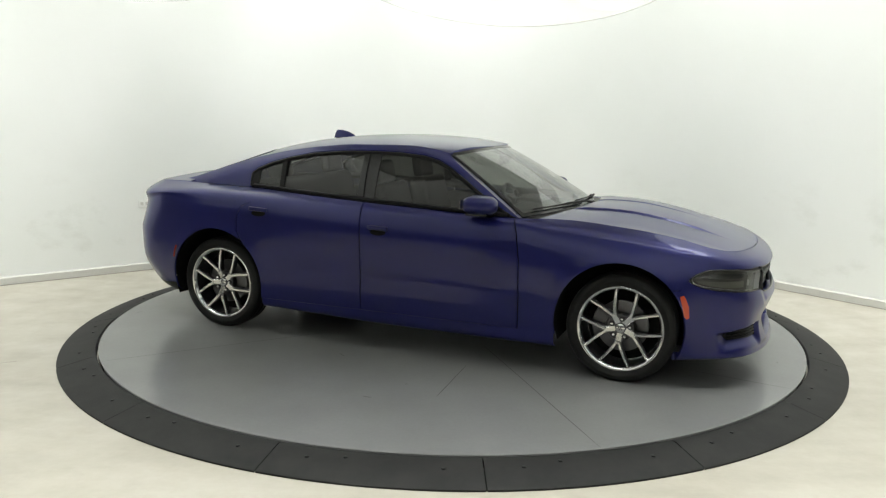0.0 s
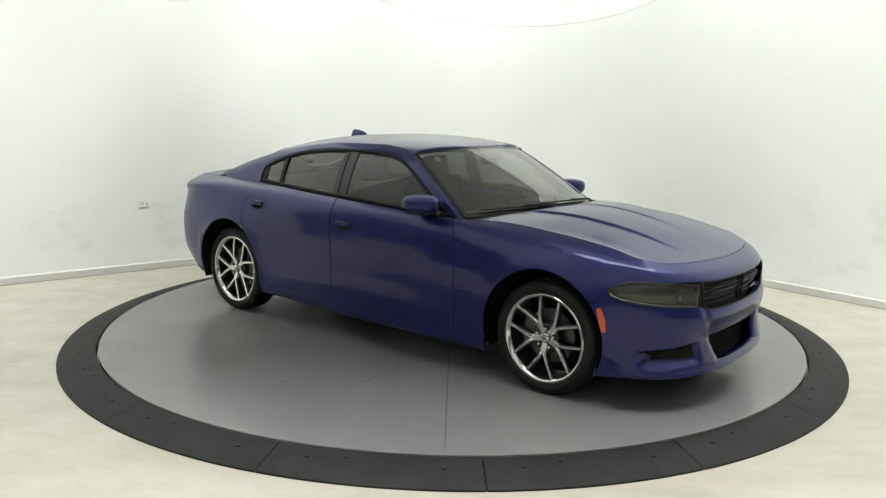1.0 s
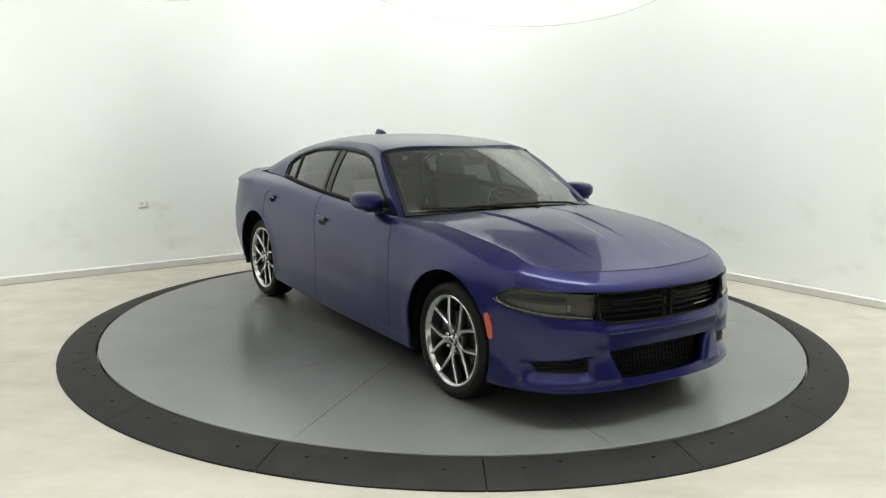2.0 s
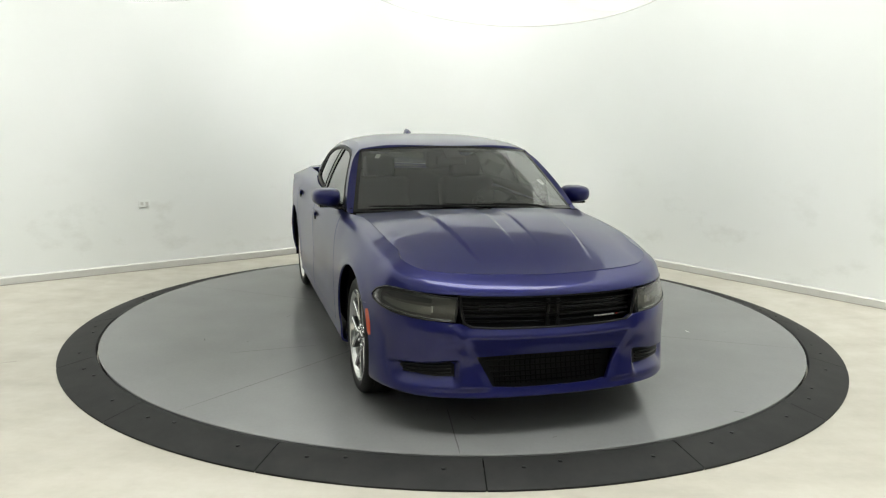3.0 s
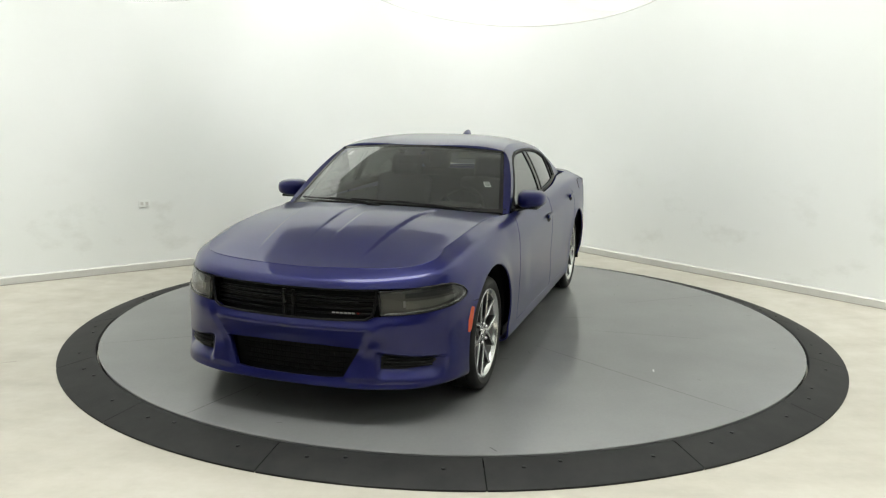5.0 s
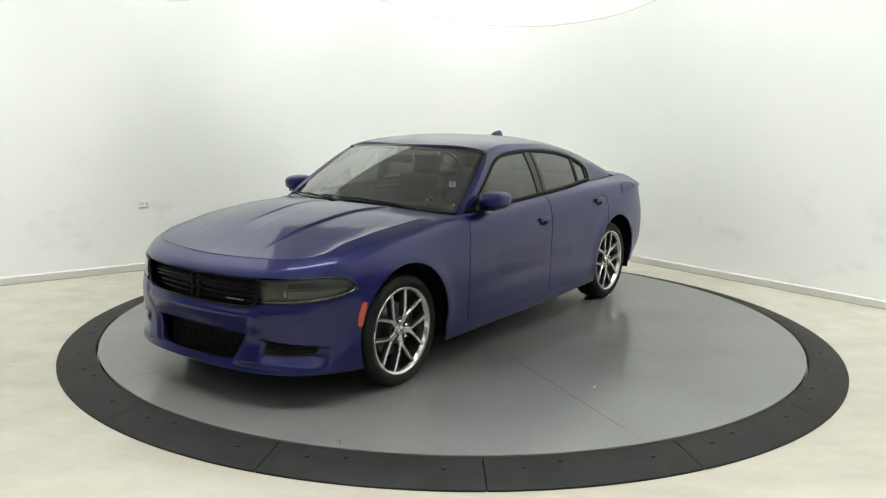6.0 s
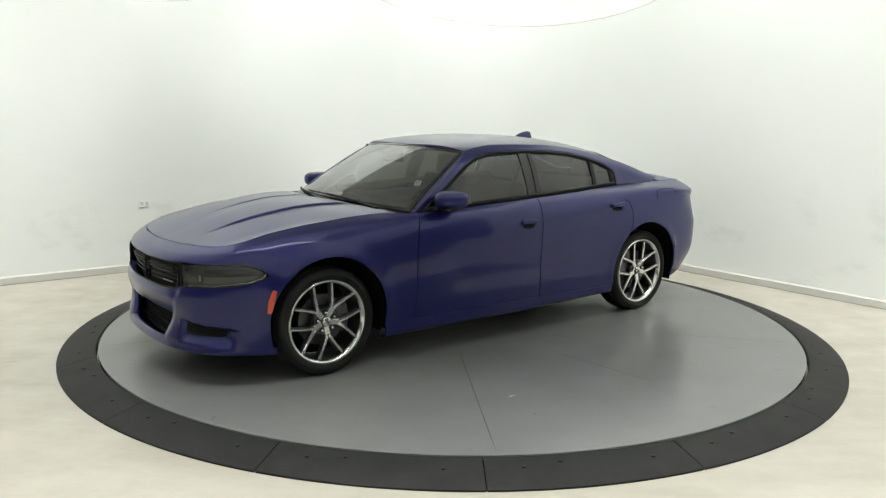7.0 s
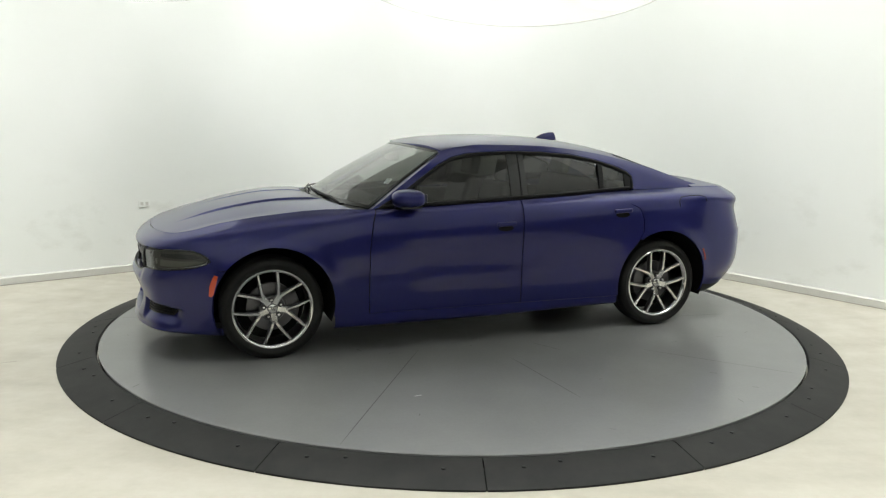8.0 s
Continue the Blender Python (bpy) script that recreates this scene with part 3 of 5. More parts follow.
def with_normals(f):
    """Gives a surface function that returns places and outward normals."""
    def g(u, v, out=0.0):
        e = 2e-3
        p = f(u, v)
        n = np.cross(f(u + e, v) - f(u - e, v), f(u, v + e) - f(u, v - e))
        n = n / np.maximum(np.linalg.norm(n, axis=-1, keepdims=True), 1e-9)
        if GUIDE:
            mid = np.array([0.0, 0.0, 0.55])
            way = p - mid * np.array([0, 0, 1.0]) - np.stack([np.clip(p[..., 0], -1.9, 1.6), np.zeros_like(p[..., 0]), np.zeros_like(p[..., 0])], -1)
            n = np.where(np.sum(n * way, -1, keepdims=True) < 0, -n, n)
        return p + n * out, n
    return g


GUIDE = True
skirt = with_normals(skirt_raw)


def s_of_z(p, z):
    """The level at which the section at p has that height."""
    ss = np.linspace(0.6, 8, 140)
    zz = skirt_raw(np.full_like(ss, p), ss)[:, 2]
    zz = np.maximum.accumulate(zz)
    return float(np.interp(z, zz, ss))


def dense(pts, step=0.035, close=True):
    out = []
    n = len(pts)
    for i in range(n if close else n - 1):
        a, b = np.array(pts[i], float), np.array(pts[(i + 1) % n], float)
        k = max(1, int(np.ceil(np.hypot(*(b - a)) / step)))
        out += [tuple(a + (b - a) * j / k) for j in range(k)]
    if not close:
        out.append(tuple(pts[-1]))
    return out


def on_side(pts):
    """(x, z) outline to the flank's own coordinates. A height given as 's4.5' names a level."""
    res = []
    for x, z in pts:
        p = float(p_of_x(x))
        res.append((p, s_of_z(p, z)))
    return res


def on_front(pts):
    """(y, z) outline round the front."""
    res = []
    for y, z in pts:
        p = float(p_of_y(y))
        res.append((p, s_of_z(p, z)))
    return res


def arc(cx, cz, r, a0, a1, n=22):
    return [(cx + r * math.cos(radians(a0 + (a1 - a0) * i / n)), cz + r * math.sin(radians(a0 + (a1 - a0) * i / n))) for i in range(n + 1)]


def panel(name, outline, surf, steps, mat, parent, label="", out=0.0, thick=0.012, mirror="none", gap=0.0):
    """A pressed sheet: an outline in a surface's own coordinates, cut along a grid, laid on the surface and folded in at its edges.
    mirror: 'both' puts the right half into the same mesh, 'right' makes the right-hand twin alone."""
    bm = bmesh.new()
    pts = []
    for q in outline:
        if not pts or math.hypot(q[0] - pts[-1][0], q[1] - pts[-1][1]) > 1e-5:
            pts.append(q)
    vs = [bm.verts.new((u, v, 0)) for u, v in pts]
    bm.faces.new(vs)
    for ax, st in enumerate(steps):
        lo, hi = min(q[ax] for q in pts), max(q[ax] for q in pts)
        k = math.ceil(lo / st)
        while k * st < hi - 1e-4:
            co, no = [0, 0, 0], [0, 0, 0]
            co[ax], no[ax] = k * st + 1.7e-4, 1
            bmesh.ops.bisect_plane(bm, geom=bm.verts[:] + bm.edges[:] + bm.faces[:], dist=1e-5, plane_co=co, plane_no=no)
            k += 1
    bmesh.ops.triangulate(bm, faces=[f for f in bm.faces if len(f.verts) > 4])
    bm.verts.index_update()
    uv = np.array([v.co[:2] for v in bm.verts])
    faces = [[v.index for v in f.verts] for f in bm.faces]
    edges = [(e.verts[0].index, e.verts[1].index, e.link_faces[0]) for e in bm.edges if len(e.link_faces) == 1]
    loops = []
    for a, b, f in edges:
        order = [v.index for v in f.verts]
        i = order.index(a)
        loops.append((a, b) if order[(i + 1) % len(order)] == b else (b, a))
    bm.free()
    pos, nor = surf(uv[:, 0], uv[:, 1], out)
    # faces follow the outward normal
    c = sum(np.dot(np.cross(pos[f[1]] - pos[f[0]], pos[f[2]] - pos[f[0]]), nor[f[0]]) for f in faces)
    if c < 0:
        faces = [f[::-1] for f in faces]
        loops = [(b, a) for a, b in loops]
    verts, norms = list(pos), list(nor)
    for a, b in loops:
        if mirror == "both" and abs(pos[a][1]) < 2e-3 and abs(pos[b][1]) < 2e-3:
            continue
        side = np.cross(pos[b] - pos[a], nor[a])
        ln = np.linalg.norm(side)
        if ln < 1e-12:
            continue
        side = side / ln
        n0 = len(verts)
        verts += [pos[a], pos[b], pos[b] - nor[b] * thick, pos[a] - nor[a] * thick]
        na, nb = nor[a] + 0.9 * side, nor[b] + 0.9 * side
        norms += [na / np.linalg.norm(na), nb / np.linalg.norm(nb), side, side]
        faces.append([n0, n0 + 3, n0 + 2, n0 + 1])
    flip = np.array([1, -1, 1.0])
    if mirror == "right":
        verts, norms, faces = [v * flip for v in verts], [v * flip for v in norms], [f[::-1] for f in faces]
    if mirror == "both":
        n0 = len(verts)
        verts, norms = verts + [v * flip for v in verts], norms + [v * flip for v in norms]
        faces = faces + [[i + n0 for i in f[::-1]] for f in faces]
    return mesh_object(name, verts, faces, mat, parent, label, normals=norms)


def pair(name, *args, **kw):
    """The same sheet on the left and on the right."""
    return panel(name, *args, **kw), panel(name, *args, mirror="right", **kw)


# ---- the car: body ----
car = tagged(new("car"), "indigo blue metallic four-door sedan standing on the turntable", "car")
SKIRT_STEP = (0.045, 0.25)

ARCH_F = (AXLE - 0.010, 0.366, 0.404)
ARCH_R = (-AXLE, 0.372, 0.404)


def body_side():
    z_sill = 0.275
    # sill under the doors
    x0, x1 = 1.105, -1.115
    pts = dense([(x1, z_sill + 0.0005), (x0, z_sill + 0.0005)], close=False)
    up = on_side(pts)
    lo = [(p, 0.2) for p, s in up]
    pair("sill", up + lo[::-1], skirt, SKIRT_STEP, PAINT, car)
    # front wing: over the arch, from the lamp to the door
    a = arc(*ARCH_F, 40, 194, 30)
    a = [q for q in a if q[1] > z_sill or q[0] > 1.5]
    a = a[:-1] if a[-1][1] < z_sill else a
    edge = on_side(a + [(1.112, z_sill), (0.865, z_sill), (0.868, 0.50), (0.862, 0.73), (0.835, 0.90), (0.812, 0.965)])
    top = [(float(p_of_x(x)), 7.96) for x in np.linspace(0.80, 2.0346, 30)]
    front = on_side(dense([(2.0291, 0.80), (2.0291, 0.757), (1.975, 0.738), (1.93, 0.712), (1.916, 0.695), (1.901, 0.667), (1.867, 0.630)], close=False))
    pair("front_wing", edge + top + front, skirt, SKIRT_STEP, PAINT, car)
    # doors
    dl = on_side(dense([(0.857, z_sill + 0.004), (0.860, 0.50), (0.854, 0.73), (0.827, 0.90), (0.805, 0.965)], close=False))
    db = on_side(dense([(-0.300, 0.96), (-0.290, 0.70), (-0.287, z_sill + 0.004)], close=False))
    top = [(float(p_of_x(x)), 7.9) for x in np.linspace(0.798, -0.300, 26)]
    bot = on_side(dense([(-0.287, z_sill + 0.004), (0.857, z_sill + 0.004)], close=False))
    pair("front_door", dl + top + db + bot[1:-1], skirt, SKIRT_STEP, PAINT, car)
    ra = arc(*ARCH_R, 52, -16, 24)
    ra = [q for q in ra if q[1] > z_sill + 0.01]
    rear = [(-1.212, 0.99), (-1.285, 0.95), (-1.318, 0.86), (-1.315, 0.775), (-1.285, 0.72)]
    rear = on_side(dense(rear, close=False)) + on_side(ra[next(i for i, q in enumerate(ra) if q[0] > -1.265):])
    db2 = on_side(dense([(-0.296, z_sill + 0.004), (-0.299, 0.70), (-0.309, 0.96)], close=False))
    top = [(float(p_of_x(x)), 7.9) for x in np.linspace(-0.309, -1.19, 22)]
    bot = on_side(dense([(ra[-1][0], z_sill + 0.004), (-0.296, z_sill + 0.004)], close=False))
    pair("rear_door", db2 + top + rear + bot[:-1], skirt, SKIRT_STEP, PAINT, car)
    # rear quarter, back to the bumper line
    seam = [(-1.20, 0.998), (-1.293, 0.955), (-1.327, 0.86), (-1.324, 0.775), (-1.292, 0.716)]
    ra2 = arc(*ARCH_R, 58, 196, 26)
    ra2 = [q for q in ra2 if q[1] > 0.30 or q[0] > -1.5]
    xs_top = np.linspace(-2.58, -1.185, 30)
    top = [(float(p_of_x(x)), 7.96) for x in xs_top]
    low_p = float(p_of_x(ra2[-1][0]))
    bottom = [(low_p, 0.5)] + [(float(p), 0.5) for p in np.linspace(low_p, P_END, 24)[1:]]
    back_top = [(float(p), 7.96) for p in np.linspace(P_END, top[0][0], 8)[1:-1]]
    outline = on_side(dense(seam, close=False)) + on_side(ra2) + bottom + [(P_END, s) for s in np.linspace(0.5, 7.96, 18)[1:]] + back_top + top
    panel("rear_quarter", outline, skirt, SKIRT_STEP, PAINT, car, mirror="both")
    # black lower valance at the tail
    ps = np.linspace(float(p_of_x(-1.93)), P_END, 30)
    panel("rear_valance", [(p, float(np.interp(plan_at(p)[0], [-2.42, -2.30, -1.93], [0.55, 1.15, 1.85]))) for p in ps] + [(p, 0.0) for p in ps[::-1]], skirt, SKIRT_STEP, BLACK, car, out=0.003, mirror="both")
    # tail lamp band, seen from its edge
    ps = np.linspace(float(p_of_x(-2.47)), P_END, 20)
    panel("tail_lamp", [(p, 6.35) for p in ps] + [(p, 5.15) for p in ps[::-1]], skirt, SKIRT_STEP, GLOSSBLACK, car, "dark tail lamp band", out=0.004, mirror="both")


LAMP = [(2.318, 0.732), (2.20, 0.748), (2.10, 0.752), (2.02, 0.746), (1.955, 0.722), (1.925, 0.695), (1.94, 0.672), (2.00, 0.652), (2.09, 0.636), (2.20, 0.622), (2.314, 0.612)]


def lamp_outline(grow):
    cx, cz = 2.12, 0.685
    pts = []
    for x, z in LAMP:
        d = math.hypot((x - cx) * 0.5, z - cz) + 1e-6
        pts.append((x + (x - cx) * 0.5 / d * grow, z + (z - cz) / d * grow))
    return pts


def front_end():
    # upper panel between the hood and the lamps and grille
    lo_front = [(y, z) for y, z in [(0.0, 0.742), (0.20, 0.743), (0.40, 0.746), (0.515, 0.750)]]
    lo = on_front(dense(lo_front, close=False)) + on_side(dense([(2.20, 0.754), (2.10, 0.758), (2.0295, 0.757)], close=False))
    p_end = float(p_of_x(2.035))
    hi = [(p, 7.96) for p in np.linspace(p_end, 0.0, 26)]
    seam = on_side([(2.0295, 0.80)])
    panel("nose_panel", lo + seam + hi, skirt, SKIRT_STEP, PAINT, car, mirror="both")
    # bumper: under the grille and lamps, round to the arch, with the lip below the middle intake
    up = on_front(dense([(0.0, 0.572), (0.30, 0.574), (0.45, 0.580), (0.495, 0.600)], close=False))
    lamp_low = on_side(dense([(2.285, 0.612), (2.20, 0.616), (2.09, 0.630), (2.00, 0.646), (1.945, 0.664), (1.910, 0.684), (1.895, 0.662), (1.865, 0.625)], close=False))
    a = arc(*ARCH_F, 39.3, -32, 20)
    edge = on_side([q for q in a if q[0] > 1.80])
    p_low = edge[-1][0]
    bot = [(p, 0.12) for p in np.linspace(p_low, 0.0, 34)]
    intake = on_front(dense([(0.0, 0.258), (0.20, 0.259), (0.325, 0.266), (0.360, 0.33), (0.412, 0.422), (0.20, 0.430), (0.0, 0.430)], close=False))
    panel("front_bumper", up + lamp_low + edge + bot + intake, skirt, (0.012, 0.06), PAINT, car, mirror="both", thick=0.045)
    # grille box
    g = on_front(dense([(0.0, 0.748), (0.30, 0.750), (0.525, 0.754), (0.50, 0.60), (0.46, 0.572), (0.30, 0.565), (0.0, 0.563)], close=False))
    back = panel("grille", g, skirt, SKIRT_STEP, BLACK, car, "black grille with horizontal bars", out=-0.085, mirror="both", thick=0.002)
    rim = [(0.0, 0.741), (0.30, 0.742), (0.505, 0.746), (0.492, 0.66), (0.478, 0.602), (0.44, 0.582), (0.30, 0.576), (0.0, 0.574)]

    def strip(pts, w, out, name, mat, parent, label="", r=None):
        ring_ = []
        for q in on_front(dense(pts, 0.03, close=False)):
            c, n = skirt(np.array([q[0]]), np.array([q[1]]), out)
            ring_.append(tuple(c[0]))
        both = [(x, -y, z) for x, y, z in ring_[::-1]] + ring_[1:] if abs(ring_[0][1]) < 0.02 else ring_
        return part(name, tube(both, r or w, 8), mat, parent, label, smooth=60)
    strip(rim[:3], 0.007, -0.012, "grille_frame", GRILLE, back)
    strip(rim[::-1][:6], 0.008, -0.006, "grille_frame", GRILLE, back)
    for k, z in enumerate((0.605, 0.628, 0.651, 0.674, 0.697)):
        w = 0.480 + 0.04 * (z - 0.6) / 0.1
        strip([(0.0, z), (w, z + 0.004)], 0.0055, -0.045, "grille_bar", GRILLE, back, r=0.0075 if k in (1, 3) else 0.005)
    # split middle: two upright bars and the double lit edge of the upper bars
    for sgn in (1, -1):
        for z0, z1 in ((0.585, 0.722),):
            pts = []
            for z in np.linspace(z0, z1, 8):
                q = on_front([(0.028, z)])[0]
                c, n = skirt(np.array([q[0]]), np.array([q[1]]), -0.028)
                pts.append((c[0][0], sgn * c[0][1], c[0][2]))
            part("grille_upright", tube(pts, 0.011, 8), GRILLE, back, smooth=60)
        for z in (0.668, 0.690):
            pts = []
            for y in np.linspace(0.05, 0.40, 10):
                q = on_front([(y, z)])[0]
                c, n = skirt(np.array([q[0]]), np.array([q[1]]), -0.028)
                pts.append((c[0][0], sgn * c[0][1], c[0][2]))
            part("grille_bar", tube(pts, 0.0055, 8), GRILLE, back, "gloss black upper grille bar", smooth=60)
    # badge: plain bars
    for k in range(6):
        y = 0.262 + 0.022 * k
        q = on_front([(y, 0.612)])[0]
        c, n = skirt(np.array([q[0]]), np.array([q[1]]), -0.030)
        part("badge_bar", box(c[0][0], c[0][1], c[0][2], 0.006, 0.017, 0.008, 0.002), SILVER, back, "small silver badge bar")
    q = on_front([(0.262 + 0.022 * 6.2, 0.612)])[0]
    c, n = skirt(np.array([q[0]]), np.array([q[1]]), -0.030)
    part("badge_bar", box(c[0][0], c[0][1], c[0][2], 0.006, 0.014, 0.008, 0.002), RED, back, "small red badge bar")
    # middle intake
    it = on_front(dense([(0.0, 0.440), (0.422, 0.432), (0.37, 0.33), (0.335, 0.256), (0.0, 0.248)], close=False))
    lower = panel("lower_intake", it, skirt, SKIRT_STEP, BLACK, car, "black mesh lower intake", out=-0.095, mirror="both", thick=0.002)
    for z in np.linspace(0.288, 0.405, 6):
        strip([(0.0, z), (0.29 + 0.6 * (z - 0.28), z)], 0.004, -0.070, "intake_bar", DARK, lower)
    for y in np.linspace(-0.30, 0.30, 21):
        pts = []
        for z in (0.275, 0.32, 0.37, 0.415):
            q = on_front([(abs(y), z)])[0]
            c, n = skirt(np.array([q[0]]), np.array([q[1]]), -0.074)
            pts.append((c[0][0], math.copysign(c[0][1], y) if abs(y) > 1e-6 else 0.0, c[0][2]))
        part("intake_mesh_rib", tube(pts, 0.003, 5), DARK, lower)
    # side intakes in their pockets
    for sgn in (1, -1):
        f = on_front(dense([(0.522, 0.314), (0.524, 0.376), (0.545, 0.390), (0.62, 0.382), (0.72, 0.370), (0.775, 0.362), (0.786, 0.346), (0.765, 0.320), (0.62, 0.312)], 0.02, close=True))
        pk = panel("side_intake", f, skirt, SKIRT_STEP, BLACK, car, "black side intake with slats", out=0.004, mirror="none" if sgn > 0 else "right", thick=0.004)
        for z in (0.328, 0.346, 0.364):
            pts = []
            for y in np.linspace(0.54, 0.765, 9):
                q = on_front([(y, z - 0.05 * (y - 0.64))])[0]
                c, n = skirt(np.array([q[0]]), np.array([q[1]]), 0.012)
                pts.append((c[0][0], sgn * c[0][1], c[0][2]))
            part("intake_slat", tube(pts, 0.005, 6), GRILLE, pk, smooth=60)
    # head lamps
    for mir in ("none", "right"):
        sgn = 1 if mir == "none" else -1
        lens = panel("head_lamp", on_side(dense(lamp_outline(0.002))), skirt, SKIRT_STEP, LENS, car, "smoked clear head lamp lens", out=-0.003, mirror=mir, thick=0.004)
        panel("lamp_housing", on_side(dense(lamp_outline(0.006))), skirt, SKIRT_STEP, LAMPDARK, lens, "dark lamp housing", out=-0.055, mirror=mir, thick=-0.048)
        refl = [(2.255, 0.674), (2.14, 0.682), (2.02, 0.690), (1.965, 0.688), (1.985, 0.672), (2.06, 0.655), (2.16, 0.640), (2.255, 0.634)]
        panel("reflector", on_side(dense(refl)), skirt, SKIRT_STEP, LAMPGREY, lens, "grey metallic lamp reflector", out=-0.040, mirror=mir, thick=0.01)
        refl2 = [(2.255, 0.722), (2.14, 0.732), (2.04, 0.732), (1.98, 0.715), (2.03, 0.702), (2.14, 0.698), (2.255, 0.694)]
        panel("reflector", on_side(dense(refl2)), skirt, SKIRT_STEP, GUN, lens, "dark upper lamp reflector", out=-0.042, mirror=mir, thick=0.01)
        pts = []
        for x, z in dense(lamp_outline(-0.006)[5:], 0.03, close=False):
            q = on_side([(x, z)])[0]
            c, n = skirt(np.array([q[0]]), np.array([q[1]]), -0.010)
            pts.append((c[0][0], sgn * c[0][1], c[0][2]))
        part("light_guide", tube(pts, 0.004, 6), CHROME, lens, "bright lower light guide", smooth=60)
        rim_ = []
        edge_ = dense(lamp_outline(0.003), 0.025)
        for x, z in edge_ + edge_[:1]:
            q = on_side([(x, z)])[0]
            c, n = skirt(np.array([q[0]]), np.array([q[1]]), -0.001)
            rim_.append((c[0][0], sgn * c[0][1], c[0][2]))
        part("lamp_surround", tube(rim_, 0.005, 6), GLOSSBLACK, lens, "thin gloss black lamp surround", smooth=60)
        q = on_side([(2.262, 0.665)])[0]
        c, n = skirt(np.array([q[0]]), np.array([q[1]]), -0.02)
        part("marker_light", box(c[0][0], sgn * c[0][1], c[0][2], 0.012, 0.012, 0.035, 0.003), SILVER, lens, "small pale marker light")
        # side reflectors in the arch edges
        mk = [(1.902, 0.580), (1.890, 0.600), (1.868, 0.592), (1.884, 0.53), (1.898, 0.47), (1.912, 0.455), (1.928, 0.462), (1.922, 0.53)]
        panel("side_reflector", on_side(dense(mk)), skirt, (0.03, 0.2), AMBER, car, "amber side reflector", out=0.002, mirror=mir, thick=0.006)
        mk = [(-1.896, 0.620), (-1.880, 0.615), (-1.898, 0.575), (-1.910, 0.525), (-1.924, 0.525), (-1.914, 0.575)]
        panel("side_reflector", on_side(dense(mk)), skirt, (0.03, 0.2), RED, car, "red side reflector", out=0.004, mirror=mir, thick=0.006)


# hood and boot lid: rows from seam to seam
def lid_surface(p0, p1, front, bow1, crown1, features):
    """u runs from the lid's curved outer edge (0) to the other end (1), v from the middle (0) to the seam (1)."""
    seam_edge = np.linspace(0, p0, 60) if front else np.linspace(P_END, p0, 60)
    edge = skirt_raw(seam_edge, np.full(60, 8.0))
    corner = edge[-1]
    ev = np.abs(edge[:, 1]) / abs(corner[1])

    def f(u, v):
        u, v = np.asarray(u, float), np.asarray(v, float)
        p = p0 + (p1 - p0) * u
        sp = skirt_raw(np.clip(p, 0, P_END), np.full_like(p, 8.0))
        av = np.clip(np.abs(v), 0, 1.05)
        dx0 = np.interp(av, ev, edge[:, 0] - corner[0])
        dz0 = np.interp(av, ev, edge[:, 2] - corner[2])
        w = smooth(0, 0.75, u)
        x = sp[..., 0] + (1 - w) * dx0 + w * bow1 * (1 - av ** 2)
        y = sp[..., 1] * v
        cr = crown1 * smooth(-0.06, 0.72, u)
        z = sp[..., 2] + (1 - w) * dz0 + cr * (1 - av ** 2.4)
        z = z + features(u, y)
        return np.stack([x, y, z], -1)
    return f


def hood_features(u, y):
    a = np.abs(y)
    fade = smooth(0.10, 0.40, u)
    # raised middle with crisp flanks that open towards the screen, and a shallow trough in the centre
    line = 0.30 + 0.14 * u
    out = 0.013 * (1 - smooth(line - 0.006, line + 0.018, a)) * fade * smooth(1.02, 0.90, u)
    out = out - 0.007 * (1 - smooth(0.056, 0.078, a)) * smooth(0.25, 0.6, u)
    return out + 0.0 * y


HOOD_P0 = float(p_of_x(2.06))
HOOD_P1 = float(p_of_x(0.93))
hood_surf = with_normals(lid_surface(HOOD_P0, HOOD_P1, True, 0.212, 0.050, hood_features))
BOOT_P0 = float(p_of_x(-2.46))
BOOT_P1 = float(p_of_x(-1.92))
boot_surf = with_normals(lid_surface(BOOT_P0, BOOT_P1, False, -0.02, 0.042, lambda u, y: 0.0 * y))


def rect(u0, u1, v0, v1, nu, nv):
    return ([(u0 + (u1 - u0) * i / nu, v0) for i in range(nu)] + [(u1, v0 + (v1 - v0) * i / nv) for i in range(nv)] +
            [(u1 - (u1 - u0) * i / nu, v1) for i in range(nu)] + [(u0, v1 - (v1 - v0) * i / nv) for i in range(nv)])


def lids():
    panel("hood", rect(0.006, 0.985, -0.994, 0.994, 40, 60), hood_surf, (0.03, 0.0125), PAINT, car, "indigo blue hood with a raised ribbed middle")
    panel("boot_lid", rect(0.006, 1.0, -0.994, 0.994, 16, 40), boot_surf, (0.08, 0.06), PAINT, car)


# ---- the car: cabin shell ----
RAIL = mono([-2.08, -1.9, -1.55, -1.28, -1.02, -0.77, -0.5, -0.06, 0.12, 0.30], [1.09, 1.135, 1.245, 1.315, 1.366, 1.400, 1.422, 1.428, 1.412, 1.375])
TOP = mono([-2.08, -1.9, -1.55, -1.25, -0.9, -0.6, -0.3, 0.05, 0.28, 0.44], [1.100, 1.142, 1.262, 1.380, 1.448, 1.477, 1.484, 1.470, 1.442, 1.405])


def cabin_raw(x, z):
    y = house_y(x, z)
    near = np.clip((z - (RAIL(x) - 0.075)) / 0.075, 0, 1.3)
    return np.stack([np.asarray(x, float), y - 0.022 * near ** 2.2, np.asarray(z, float)], -1)


cabin = with_normals(cabin_raw)


